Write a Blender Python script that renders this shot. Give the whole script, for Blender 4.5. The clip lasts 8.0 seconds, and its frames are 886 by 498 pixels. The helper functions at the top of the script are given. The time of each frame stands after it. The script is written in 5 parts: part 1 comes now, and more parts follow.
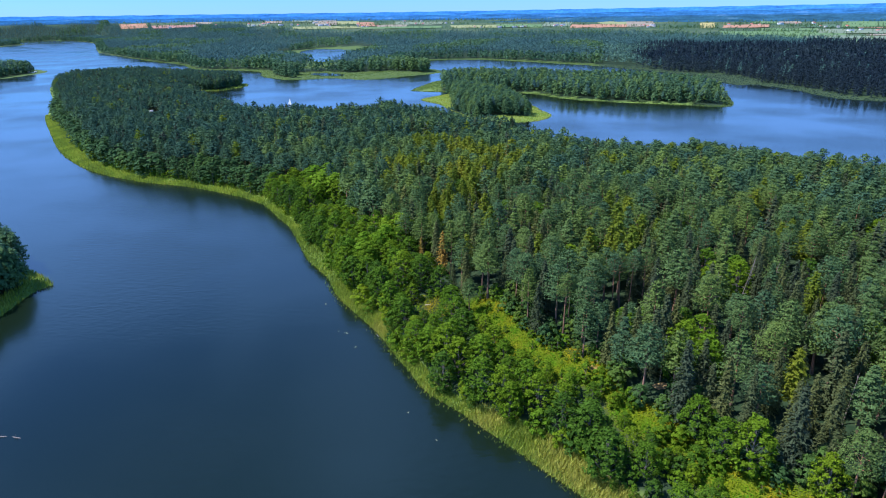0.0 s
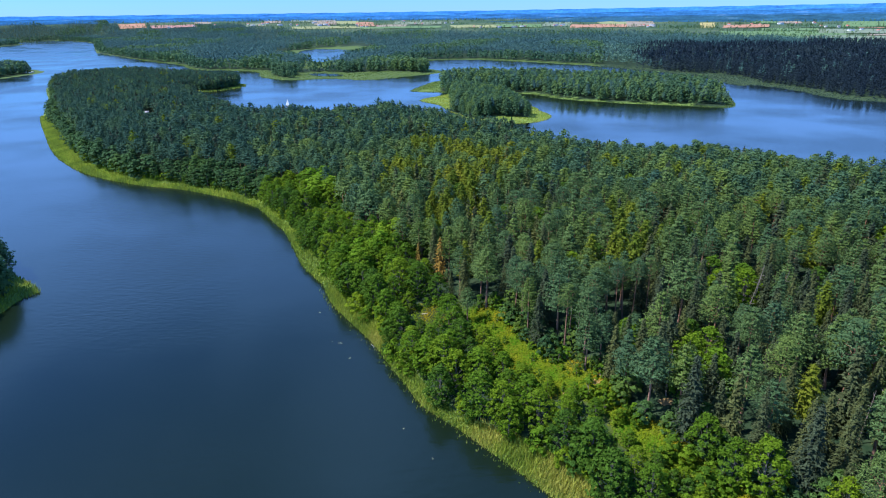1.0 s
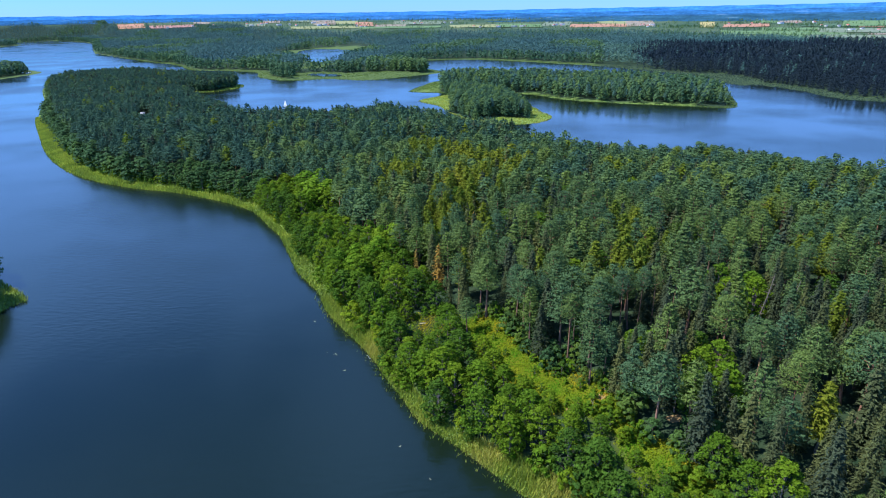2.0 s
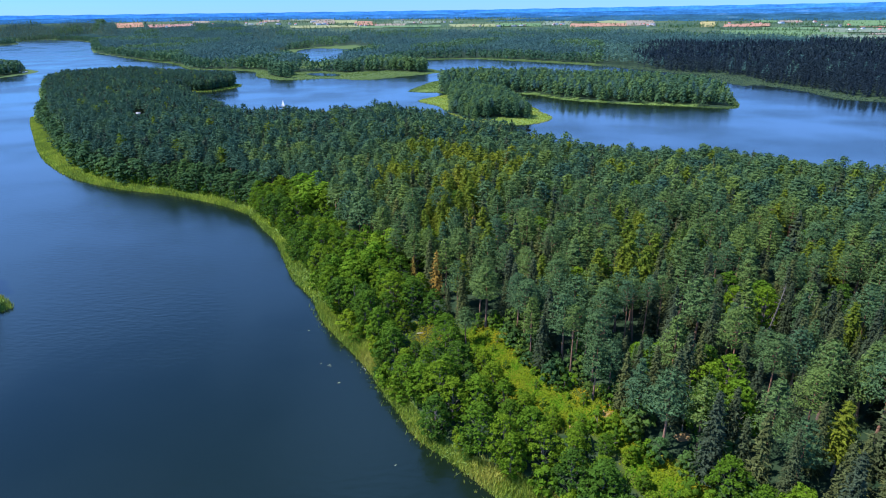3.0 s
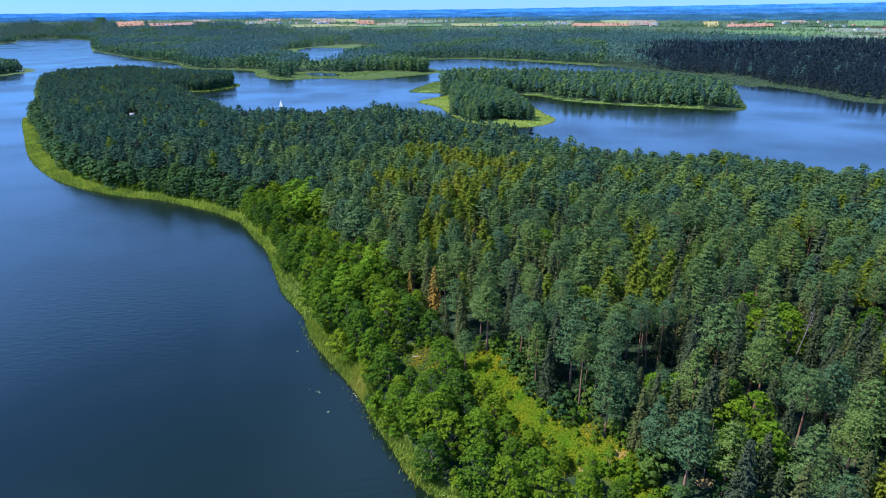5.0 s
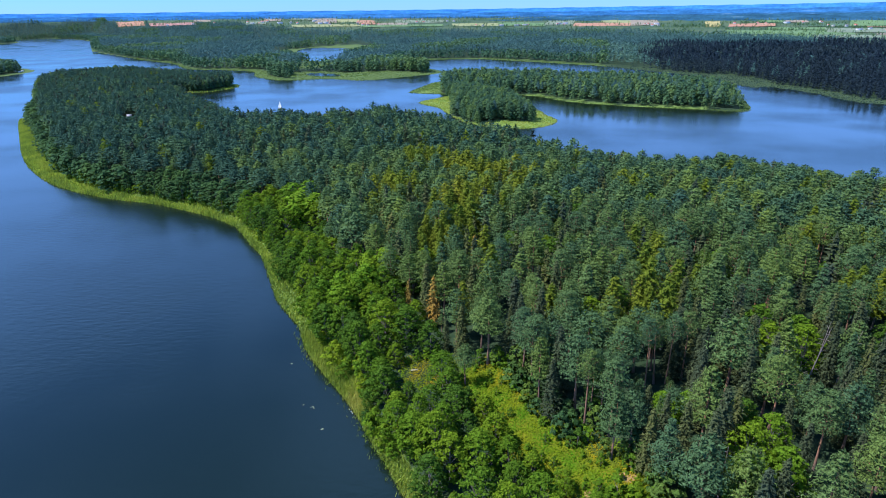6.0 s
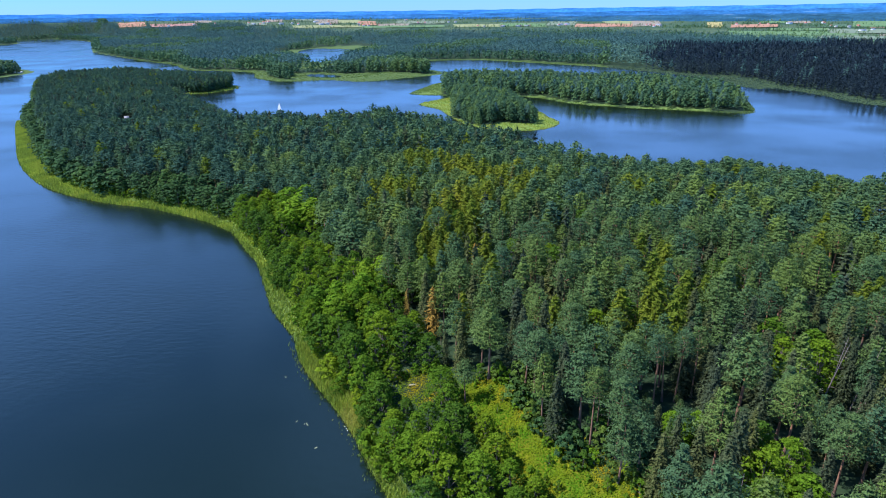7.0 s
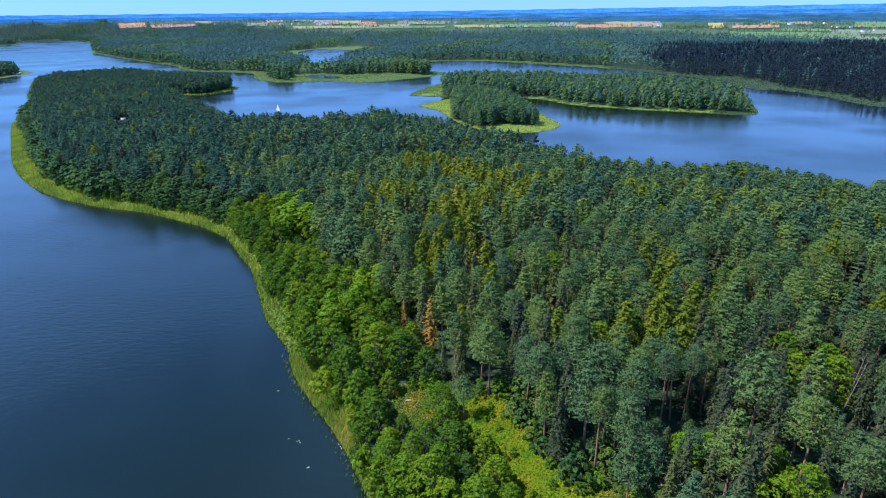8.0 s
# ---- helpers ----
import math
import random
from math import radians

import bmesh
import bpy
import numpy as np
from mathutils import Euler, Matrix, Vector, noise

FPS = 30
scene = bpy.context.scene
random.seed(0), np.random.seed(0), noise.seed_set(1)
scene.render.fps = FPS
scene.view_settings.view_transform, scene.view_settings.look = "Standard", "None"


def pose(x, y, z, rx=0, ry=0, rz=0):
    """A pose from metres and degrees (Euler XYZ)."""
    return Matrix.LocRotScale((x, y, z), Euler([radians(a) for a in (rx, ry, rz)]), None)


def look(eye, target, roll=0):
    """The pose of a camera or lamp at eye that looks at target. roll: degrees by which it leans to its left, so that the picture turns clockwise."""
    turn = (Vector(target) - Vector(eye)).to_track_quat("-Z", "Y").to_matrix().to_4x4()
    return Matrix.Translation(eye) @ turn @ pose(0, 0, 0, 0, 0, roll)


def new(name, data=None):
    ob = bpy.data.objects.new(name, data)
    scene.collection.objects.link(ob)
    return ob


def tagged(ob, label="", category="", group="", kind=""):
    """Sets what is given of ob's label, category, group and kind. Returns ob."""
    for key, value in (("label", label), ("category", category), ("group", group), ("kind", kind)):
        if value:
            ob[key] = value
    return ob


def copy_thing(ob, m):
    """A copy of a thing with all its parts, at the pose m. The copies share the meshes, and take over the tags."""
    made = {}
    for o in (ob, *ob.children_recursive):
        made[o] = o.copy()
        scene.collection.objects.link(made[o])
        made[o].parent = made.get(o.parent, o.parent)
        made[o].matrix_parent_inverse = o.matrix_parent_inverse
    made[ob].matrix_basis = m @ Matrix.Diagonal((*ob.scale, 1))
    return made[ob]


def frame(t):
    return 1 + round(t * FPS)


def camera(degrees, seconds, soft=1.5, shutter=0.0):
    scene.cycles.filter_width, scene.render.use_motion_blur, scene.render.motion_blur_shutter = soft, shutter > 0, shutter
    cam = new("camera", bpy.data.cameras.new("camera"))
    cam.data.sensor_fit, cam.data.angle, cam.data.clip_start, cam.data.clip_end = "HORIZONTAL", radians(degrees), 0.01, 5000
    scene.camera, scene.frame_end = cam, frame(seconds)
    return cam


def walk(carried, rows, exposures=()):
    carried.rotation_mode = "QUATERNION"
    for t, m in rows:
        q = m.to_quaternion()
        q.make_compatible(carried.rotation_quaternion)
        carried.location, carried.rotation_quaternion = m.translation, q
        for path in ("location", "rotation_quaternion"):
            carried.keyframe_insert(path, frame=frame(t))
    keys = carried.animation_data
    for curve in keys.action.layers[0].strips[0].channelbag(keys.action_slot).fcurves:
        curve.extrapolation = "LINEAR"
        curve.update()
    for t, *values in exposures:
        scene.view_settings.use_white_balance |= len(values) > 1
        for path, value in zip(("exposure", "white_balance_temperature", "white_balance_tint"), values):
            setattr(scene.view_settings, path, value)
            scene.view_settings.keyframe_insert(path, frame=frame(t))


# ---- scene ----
cam = camera(71.6, 8.0, soft=1.0)
PATH = [
    (0, (0.111, 0.556, 106.653), (0.103, 2.424, 105.938), -0.9),
    (0.5, (0.539, 4.244, 106.653), (0.531, 6.112, 105.939), -0.9),
    (1, (0.931, 7.943, 106.641), (0.924, 9.81, 105.926), -0.9),
    (1.5, (1.198, 11.711, 106.623), (1.191, 13.579, 105.907), -1.0),
    (3, (1.945, 23.109, 106.519), (1.94, 24.976, 105.801), -0.9),
    (3.5, (2.188, 26.942, 106.505), (2.183, 28.808, 105.785), -0.9),
    (4, (2.432, 30.779, 106.501), (2.428, 32.645, 105.782), -0.9),
    (4.5, (2.671, 34.679, 106.509), (2.664, 36.545, 105.789), -0.8),
    (6, (3.434, 46.357, 106.559), (3.422, 48.223, 105.839), -0.8),
    (6.5, (3.696, 50.154, 106.571), (3.682, 52.02, 105.852), -0.8),
    (7, (4.008, 53.878, 106.576), (3.992, 55.745, 105.858), -0.8),
    (7.5, (4.337, 57.544, 106.574), (4.32, 59.411, 105.857), -0.9),
    (8, (4.657, 61.184, 106.57), (4.639, 63.051, 105.854), -0.8),
]
walk(cam, [(t, look(eye, target, roll)) for t, eye, target, roll in PATH],
     exposures=[(0.0, 1.16, 5470, 17), (8.0, 1.16, 5470, 17)])

# ---- light ----
SUN_TO = Vector((-0.76, -0.06, 1.22)).normalized()
world = bpy.data.worlds.new("sky")
scene.world = world
world.use_nodes = True
wn = world.node_tree.nodes
sky = wn.new("ShaderNodeTexSky")
sky.sky_type = "NISHITA"
sky.sun_disc = False
sky.sun_elevation = math.asin(SUN_TO.z)
sky.sun_rotation = math.atan2(SUN_TO.x, SUN_TO.y)
sky.air_density, sky.dust_density, sky.ozone_density = 1.2, 0.0, 1.5
wn["Background"].inputs["Strength"].default_value = 0.10
clear = wn.new("ShaderNodeMix")
clear.data_type, clear.blend_type = "RGBA", "MULTIPLY"
clear.inputs["Factor"].default_value = 1.0
clear.inputs["B"].default_value = (0.20, 0.43, 0.84, 1)
world.node_tree.links.new(sky.outputs[0], clear.inputs["A"])
# fair-weather clouds scattered evenly over the sky, lost in the haze near the horizon
way = wn.new("ShaderNodeTexCoord")
parts_of = wn.new("ShaderNodeSeparateXYZ")
high = wn.new("ShaderNodeMath")
high.operation = "ADD"
high.inputs[1].default_value = 0.12
flat_sky = wn.new("ShaderNodeVectorMath")
flat_sky.operation = "DIVIDE"
puffs = wn.new("ShaderNodeTexNoise")
puffs.inputs["Scale"].default_value, puffs.inputs["Detail"].default_value = 1.6, 6
crowd = wn.new("ShaderNodeMapRange")  # clouds close up towards the horizon
crowd.inputs["From Min"].default_value, crowd.inputs["From Max"].default_value = 0.50, 0.20
crowd.inputs["To Min"].default_value, crowd.inputs["To Max"].default_value = 0.0, 0.36
thick = wn.new("ShaderNodeMath")
thick.operation = "ADD"
cover = wn.new("ShaderNodeValToRGB")
cover.color_ramp.elements[0].color = (0.14, 0.14, 0.14, 1)  # a thin veil between them
cover.color_ramp.elements[0].position, cover.color_ramp.elements[1].position = 0.51, 0.67
above = wn.new("ShaderNodeMapRange")
above.inputs["From Min"].default_value, above.inputs["From Max"].default_value = 0.05, 0.16
both = wn.new("ShaderNodeMath")
both.operation = "MULTIPLY"
cloudy = wn.new("ShaderNodeMix")
cloudy.data_type = "RGBA"
cloudy.inputs["B"].default_value = (1.9, 3.85, 7.7, 1)
for a_, b_ in ((way.outputs["Generated"], parts_of.inputs[0]), (parts_of.outputs["Z"], high.inputs[0]), (way.outputs["Generated"], flat_sky.inputs[0]),
               (high.outputs[0], flat_sky.inputs[1]), (flat_sky.outputs[0], puffs.inputs["Vector"]), (puffs.outputs["Fac"], thick.inputs[0]), (parts_of.outputs["Z"], crowd.inputs["Value"]), (crowd.outputs[0], thick.inputs[1]), (thick.outputs[0], cover.inputs[0]),
               (parts_of.outputs["Z"], above.inputs["Value"]), (cover.outputs[0], both.inputs[0]), (above.outputs[0], both.inputs[1]),
               (both.outputs[0], cloudy.inputs["Factor"]), (clear.outputs["Result"], cloudy.inputs["A"]), (cloudy.outputs["Result"], wn["Background"].inputs["Color"])):
    world.node_tree.links.new(a_, b_)
sun = new("sun", bpy.data.lights.new("sun", "SUN"))
sun.data.energy, sun.data.angle, sun.data.color = 3.6, radians(0.53), (1.0, 0.92, 0.82)
sun.matrix_world = look(SUN_TO * 500, (0, 0, 0))

rng = np.random.default_rng(11)


# ---- materials ----
def material(name):
    m = bpy.data.materials.new(name)
    m.use_nodes = True
    n, l = m.node_tree.nodes, m.node_tree.links
    return m, n, l, n["Principled BSDF"]


def ramp(n, stops):
    r = n.new("ShaderNodeValToRGB")
    while len(r.color_ramp.elements) < len(stops):
        r.color_ramp.elements.new(0.5)
    for e, (p, c) in zip(r.color_ramp.elements, stops):
        e.position, e.color = p, (*c, 1)
    return r


def maths(n, l, op, a, b):
    k = n.new("ShaderNodeMath")
    k.operation = op
    for i, v in enumerate((a, b)):
        if v is None:
            continue
        if isinstance(v, (int, float)):
            k.inputs[i].default_value = v
        else:
            l.new(v, k.inputs[i])
    return k.outputs[0]


def noise_tex(n, l, scale, detail=4.0, coords="Object"):
    c = n.new("ShaderNodeTexCoord")
    t = n.new("ShaderNodeTexNoise")
    t.inputs["Scale"].default_value, t.inputs["Detail"].default_value = scale, detail
    l.new(c.outputs[coords], t.inputs["Vector"])
    return t.outputs["Fac"]


def foliage(name, low, mid, high, through_light=0.25, spread=0.55, single=True):
    """Leaf or needle colour that differs from tree to tree and from spray to spray."""
    m, n, l, b = material(name)
    tint = n.new("ShaderNodeAttribute")
    tint.attribute_name = "tint"
    info, geo = n.new("ShaderNodeObjectInfo"), n.new("ShaderNodeNewGeometry")
    many = n.new("ShaderNodeAttribute")
    many.attribute_name = "many"
    own = maths(n, l, "MULTIPLY", maths(n, l, "ADD", maths(n, l, "MULTIPLY", info.outputs["Random"], 0.62), 0.14), maths(n, l, "SUBTRACT", 1.0, many.outputs["Fac"]))
    tree = maths(n, l, "ADD", tint.outputs["Fac"], own) if single else tint.outputs["Fac"]
    r = ramp(n, [(0.0, low), (0.5, mid), (1.0, high)])
    l.new(tree, r.inputs[0])
    value = maths(n, l, "ADD", maths(n, l, "MULTIPLY", geo.outputs["Random Per Island"], spread), 1 - spread / 2)
    grain = noise_tex(n, l, 4.0, 3)  # needles and leaf edges within a spray
    fine = n.new("ShaderNodeMapRange")
    fine.inputs["From Min"].default_value, fine.inputs["From Max"].default_value = 0.32, 0.68
    fine.inputs["To Min"].default_value, fine.inputs["To Max"].default_value = 0.62, 1.32
    l.new(grain, fine.inputs["Value"])
    hsv = n.new("ShaderNodeHueSaturation")
    l.new(r.outputs[0], hsv.inputs["Color"])
    l.new(maths(n, l, "MULTIPLY", value, fine.outputs[0]), hsv.inputs["Value"])
    relief = n.new("ShaderNodeBump")
    relief.inputs["Strength"].default_value, relief.inputs["Distance"].default_value = 0.5, 0.15
    l.new(grain, relief.inputs["Height"])
    l.new(relief.outputs[0], b.inputs["Normal"])
    l.new(hsv.outputs[0], b.inputs["Base Color"])
    b.inputs["Roughness"].default_value = 0.7
    b.inputs["Specular IOR Level"].default_value = 0.05
    tl, mix = n.new("ShaderNodeBsdfTranslucent"), n.new("ShaderNodeMixShader")
    l.new(hsv.outputs[0], tl.inputs["Color"])
    mix.inputs[0].default_value = through_light
    l.new(b.outputs[0], mix.inputs[1])
    l.new(tl.outputs[0], mix.inputs[2])
    l.new(mix.outputs[0], n["Material Output"].inputs["Surface"])
    return m


def rough_stuff(name, a, b_, scale=1.5, rough=0.8, bump=0.3, metal=0.0):
    m, n, l, b = material(name)
    f = noise_tex(n, l, scale, 6)
    r = ramp(n, [(0.3, a), (0.7, b_)])
    l.new(f, r.inputs[0])
    l.new(r.outputs[0], b.inputs["Base Color"])
    b.inputs["Roughness"].default_value, b.inputs["Metallic"].default_value = rough, metal
    bp = n.new("ShaderNodeBump")
    bp.inputs["Strength"].default_value = bump
    l.new(noise_tex(n, l, scale * 6, 3), bp.inputs["Height"])
    l.new(bp.outputs[0], b.inputs["Normal"])
    return m


def pine_bark():
    """Grey-brown plated bark below, thin orange bark above."""
    m, n, l, b = material("pine_bark")
    c = n.new("ShaderNodeTexCoord")
    sep = n.new("ShaderNodeSeparateXYZ")
    l.new(c.outputs["Object"], sep.inputs[0])
    h = maths(n, l, "DIVIDE", sep.outputs["Z"], 16.0)
    h = maths(n, l, "ADD", h, maths(n, l, "MULTIPLY", noise_tex(n, l, 1.2), 0.25))
    r = ramp(n, [(0.15, (0.14, 0.095, 0.07)), (0.45, (0.30, 0.15, 0.08)), (0.8, (0.35, 0.175, 0.085))])
    l.new(h, r.inputs[0])
    l.new(r.outputs[0], b.inputs["Base Color"])
    b.inputs["Roughness"].default_value = 0.85
    bp = n.new("ShaderNodeBump")
    bp.inputs["Strength"].default_value = 0.5
    l.new(noise_tex(n, l, 9), bp.inputs["Height"])
    l.new(bp.outputs[0], b.inputs["Normal"])
    return m


def lake_water():
    m, n, l, b = material("lake_water")
    c = n.new("ShaderNodeTexCoord")
    big = n.new("ShaderNodeTexNoise")
    big.inputs["Scale"].default_value, big.inputs["Detail"].default_value = 0.009, 4
    l.new(c.outputs["Object"], big.inputs["Vector"])
    r = ramp(n, [(0.35, (0.0050, 0.0108, 0.0046)), (0.7, (0.0058, 0.0122, 0.0054))])
    l.new(big.outputs["Fac"], r.inputs[0])
    l.new(r.outputs[0], b.inputs["Base Color"])
    b.inputs["IOR"].default_value = 1.38
    rr = ramp(n, [(0.38, (0.12, 0.12, 0.12)), (0.62, (0.26, 0.26, 0.26))])
    l.new(big.outputs["Fac"], rr.inputs[0])
    l.new(rr.outputs[0], b.inputs["Roughness"])
    mp = n.new("ShaderNodeMapping")
    mp.inputs["Scale"].default_value = (0.4, 1.0, 1.0)
    mp.inputs["Rotation"].default_value = (0, 0, radians(20))
    l.new(c.outputs["Object"], mp.inputs["Vector"])
    w = n.new("ShaderNodeTexNoise")
    w.inputs["Scale"].default_value, w.inputs["Detail"].default_value = 0.55, 4
    l.new(mp.outputs[0], w.inputs["Vector"])
    bp = n.new("ShaderNodeBump")
    bp.inputs["Distance"].default_value = 0.30
    gust = ramp(n, [(0.42, (0.06, 0.06, 0.06)), (0.62, (0.5, 0.5, 0.5))])  # ruffled by the wind in patches
    l.new(big.outputs["Fac"], gust.inputs[0])
    l.new(gust.outputs[0], bp.inputs["Strength"])
    l.new(w.outputs["Fac"], bp.inputs["Height"])
    l.new(bp.outputs[0], b.inputs["Normal"])
    return m


def ground_cover():
    """Forest floor, reed bed, meadow: each with its own colours, blended by where they grow."""
    m, n, l, b = material("ground_cover")

    def layer(scale, a, c):
        r = ramp(n, [(0.3, a), (0.7, c)])
        l.new(noise_tex(n, l, scale, 5), r.inputs[0])
        return r.outputs[0]

    def blend(name, under, over):
        at = n.new("ShaderNodeAttribute")
        at.attribute_name = name
        mx = n.new("ShaderNodeMix")
        mx.data_type = "RGBA"
        l.new(at.outputs["Fac"], mx.inputs["Factor"])
        l.new(under, mx.inputs["A"])
        l.new(over, mx.inputs["B"])
        return mx.outputs["Result"]

    floor_ = layer(0.35, (0.016, 0.034, 0.014), (0.036, 0.056, 0.024))
    reed = layer(0.06, (0.130, 0.200, 0.042), (0.180, 0.255, 0.052))
    grass = layer(0.25, (0.075, 0.135, 0.004), (0.155, 0.160, 0.006))
    plain = layer(0.005, (0.03, 0.07, 0.035), (0.085, 0.115, 0.05))
    out = blend("meadow", blend("reed", blend("plain", floor_, plain), reed), grass)
    l.new(out, b.inputs["Base Color"])
    b.inputs["Roughness"].default_value = 0.95
    b.inputs["Specular IOR Level"].default_value = 0.1
    return m


PINE = foliage("pine_needles", (0.040, 0.088, 0.052), (0.077, 0.134, 0.045), (0.130, 0.184, 0.031), 0.25, 0.45)
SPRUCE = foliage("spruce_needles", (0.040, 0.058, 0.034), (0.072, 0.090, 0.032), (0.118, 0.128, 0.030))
# a cloud's shadow and blue haze are painted into these dark needles
SHADED_SPRUCE = foliage("shaded_spruce_needles", (0.019, 0.032, 0.042), (0.031, 0.049, 0.051), (0.046, 0.068, 0.054), 0.25, 0.25)
LARCH = foliage("larch_needles", (0.108, 0.158, 0.015), (0.145, 0.186, 0.014), (0.190, 0.208, 0.015), 0.4, 0.4)
BROAD = foliage("broad_leaves", (0.038, 0.090, 0.014), (0.100, 0.182, 0.008), (0.190, 0.258, 0.007), 0.38, 0.5)
ALDER = foliage("alder_leaves", (0.044, 0.094, 0.030), (0.066, 0.126, 0.027), (0.110, 0.168, 0.022), 0.3)
# pine needles with the blue of distance haze mixed into the colour
HAZY_PINE = foliage("hazy_pine_needles", (0.050, 0.108, 0.098), (0.073, 0.144, 0.110), (0.106, 0.182, 0.098), 0.2, 0.25)
# a bluer copy of the alder leaves, haze put into their colour
HAZY_ALDER = foliage("hazy_alder_leaves", (0.052, 0.110, 0.054), (0.076, 0.142, 0.056), (0.122, 0.195, 0.048), 0.25, 0.4)
SHRUB = foliage("shrub_leaves", (0.092, 0.185, 0.009), (0.132, 0.235, 0.009), (0.190, 0.280, 0.011), 0.4)
DRY = foliage("dry_needles", (0.21, 0.165, 0.035), (0.30, 0.195, 0.034), (0.38, 0.22, 0.036), 0.3)
REED = foliage("reed_blades", (0.115, 0.172, 0.040), (0.275, 0.358, 0.036), (0.430, 0.420, 0.075), 0.45, 0.4, False)
# reeds of the eastern far shore, dulled in colour for a cloud's shadow
SHADED_REED = foliage("shaded_reed_blades", (0.050, 0.082, 0.058), (0.070, 0.108, 0.066), (0.100, 0.140, 0.075), 0.3, 0.4, False)
GRASS = foliage("grass_blades", (0.085, 0.195, 0.003), (0.175, 0.225, 0.003), (0.310, 0.240, 0.005), 0.35, 0.3, False)
PINE_BARK = pine_bark()
BARK = rough_stuff("grey_bark", (0.10, 0.085, 0.065), (0.22, 0.19, 0.15), 3.0, 0.9, 0.5)
DEADWOOD = rough_stuff("dead_wood", (0.17, 0.135, 0.105), (0.29, 0.235, 0.185), 3.0, 0.85, 0.4)
WATER = lake_water()
GROUND = ground_cover()
WHITE = rough_stuff("white_paint", (0.72, 0.72, 0.70), (0.82, 0.82, 0.80), 2.0, 0.5, 0.05)
CREAM = rough_stuff("cream_plaster", (0.60, 0.55, 0.45), (0.72, 0.68, 0.58), 1.0, 0.8, 0.1)
OLD_PAINT = rough_stuff("weathered_cream_paint", (0.24, 0.22, 0.10), (0.34, 0.31, 0.15), 2.5, 0.7, 0.2)
ROOF_RED = rough_stuff("red_roof_tiles", (0.36, 0.10, 0.06), (0.46, 0.15, 0.09), 1.0, 0.7, 0.2)
ROOF_GREY = rough_stuff("grey_roof_sheet", (0.16, 0.17, 0.18), (0.24, 0.25, 0.26), 1.0, 0.6, 0.2)
GLASS = rough_stuff("dark_window_glass", (0.02, 0.03, 0.04), (0.03, 0.04, 0.05), 1.0, 0.1, 0.0)
SAIL = rough_stuff("sail_cloth", (0.78, 0.78, 0.76), (0.85, 0.85, 0.83), 0.8, 0.7, 0.05)
LILY = foliage("lily_leaf", (0.22, 0.26, 0.12), (0.32, 0.33, 0.19), (0.42, 0.40, 0.28), 0.1)
EARTH = rough_stuff("sandy_earth", (0.22, 0.135, 0.04), (0.30, 0.195, 0.065), 0.7, 0.95, 0.4)
CROPS = [rough_stuff("crop", tuple(0.78 * v for v in a), tuple(0.8 * v for v in b_), 0.02, 0.95, 0.1) for a, b_ in (
    ((0.38, 0.18, 0.08), (0.46, 0.24, 0.12)), ((0.34, 0.17, 0.11), (0.42, 0.22, 0.15)),
    ((0.24, 0.19, 0.11), (0.31, 0.26, 0.16)), ((0.14, 0.19, 0.09), (0.19, 0.23, 0.12)),
    ((0.22, 0.25, 0.07), (0.29, 0.30, 0.10)), ((0.09, 0.18, 0.04), (0.14, 0.23, 0.06)),
    ((0.38, 0.31, 0.08), (0.45, 0.38, 0.12)), ((0.05, 0.11, 0.035), (0.08, 0.15, 0.05)))]


def hill_haze(name, colour, glow, pale=0.0):
    """Woods and pale fields lost in distance, haze painted as blue colour and glow."""
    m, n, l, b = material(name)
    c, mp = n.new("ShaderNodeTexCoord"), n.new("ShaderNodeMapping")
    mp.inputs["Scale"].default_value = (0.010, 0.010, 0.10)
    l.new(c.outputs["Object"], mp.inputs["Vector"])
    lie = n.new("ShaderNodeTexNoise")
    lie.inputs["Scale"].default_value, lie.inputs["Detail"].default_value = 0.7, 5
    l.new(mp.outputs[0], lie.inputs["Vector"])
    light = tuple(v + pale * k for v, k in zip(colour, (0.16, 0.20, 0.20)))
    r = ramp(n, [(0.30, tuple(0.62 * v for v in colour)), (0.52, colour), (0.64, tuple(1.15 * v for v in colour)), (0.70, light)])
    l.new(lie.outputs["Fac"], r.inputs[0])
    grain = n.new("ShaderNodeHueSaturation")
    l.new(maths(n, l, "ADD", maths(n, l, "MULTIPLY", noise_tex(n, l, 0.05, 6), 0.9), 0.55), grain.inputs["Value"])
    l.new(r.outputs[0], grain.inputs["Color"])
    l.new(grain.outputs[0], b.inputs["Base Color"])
    # the hills give off a little of their own blue, as haze would
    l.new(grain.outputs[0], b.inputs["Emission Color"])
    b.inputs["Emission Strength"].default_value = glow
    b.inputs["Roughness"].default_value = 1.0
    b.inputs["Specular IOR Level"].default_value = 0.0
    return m


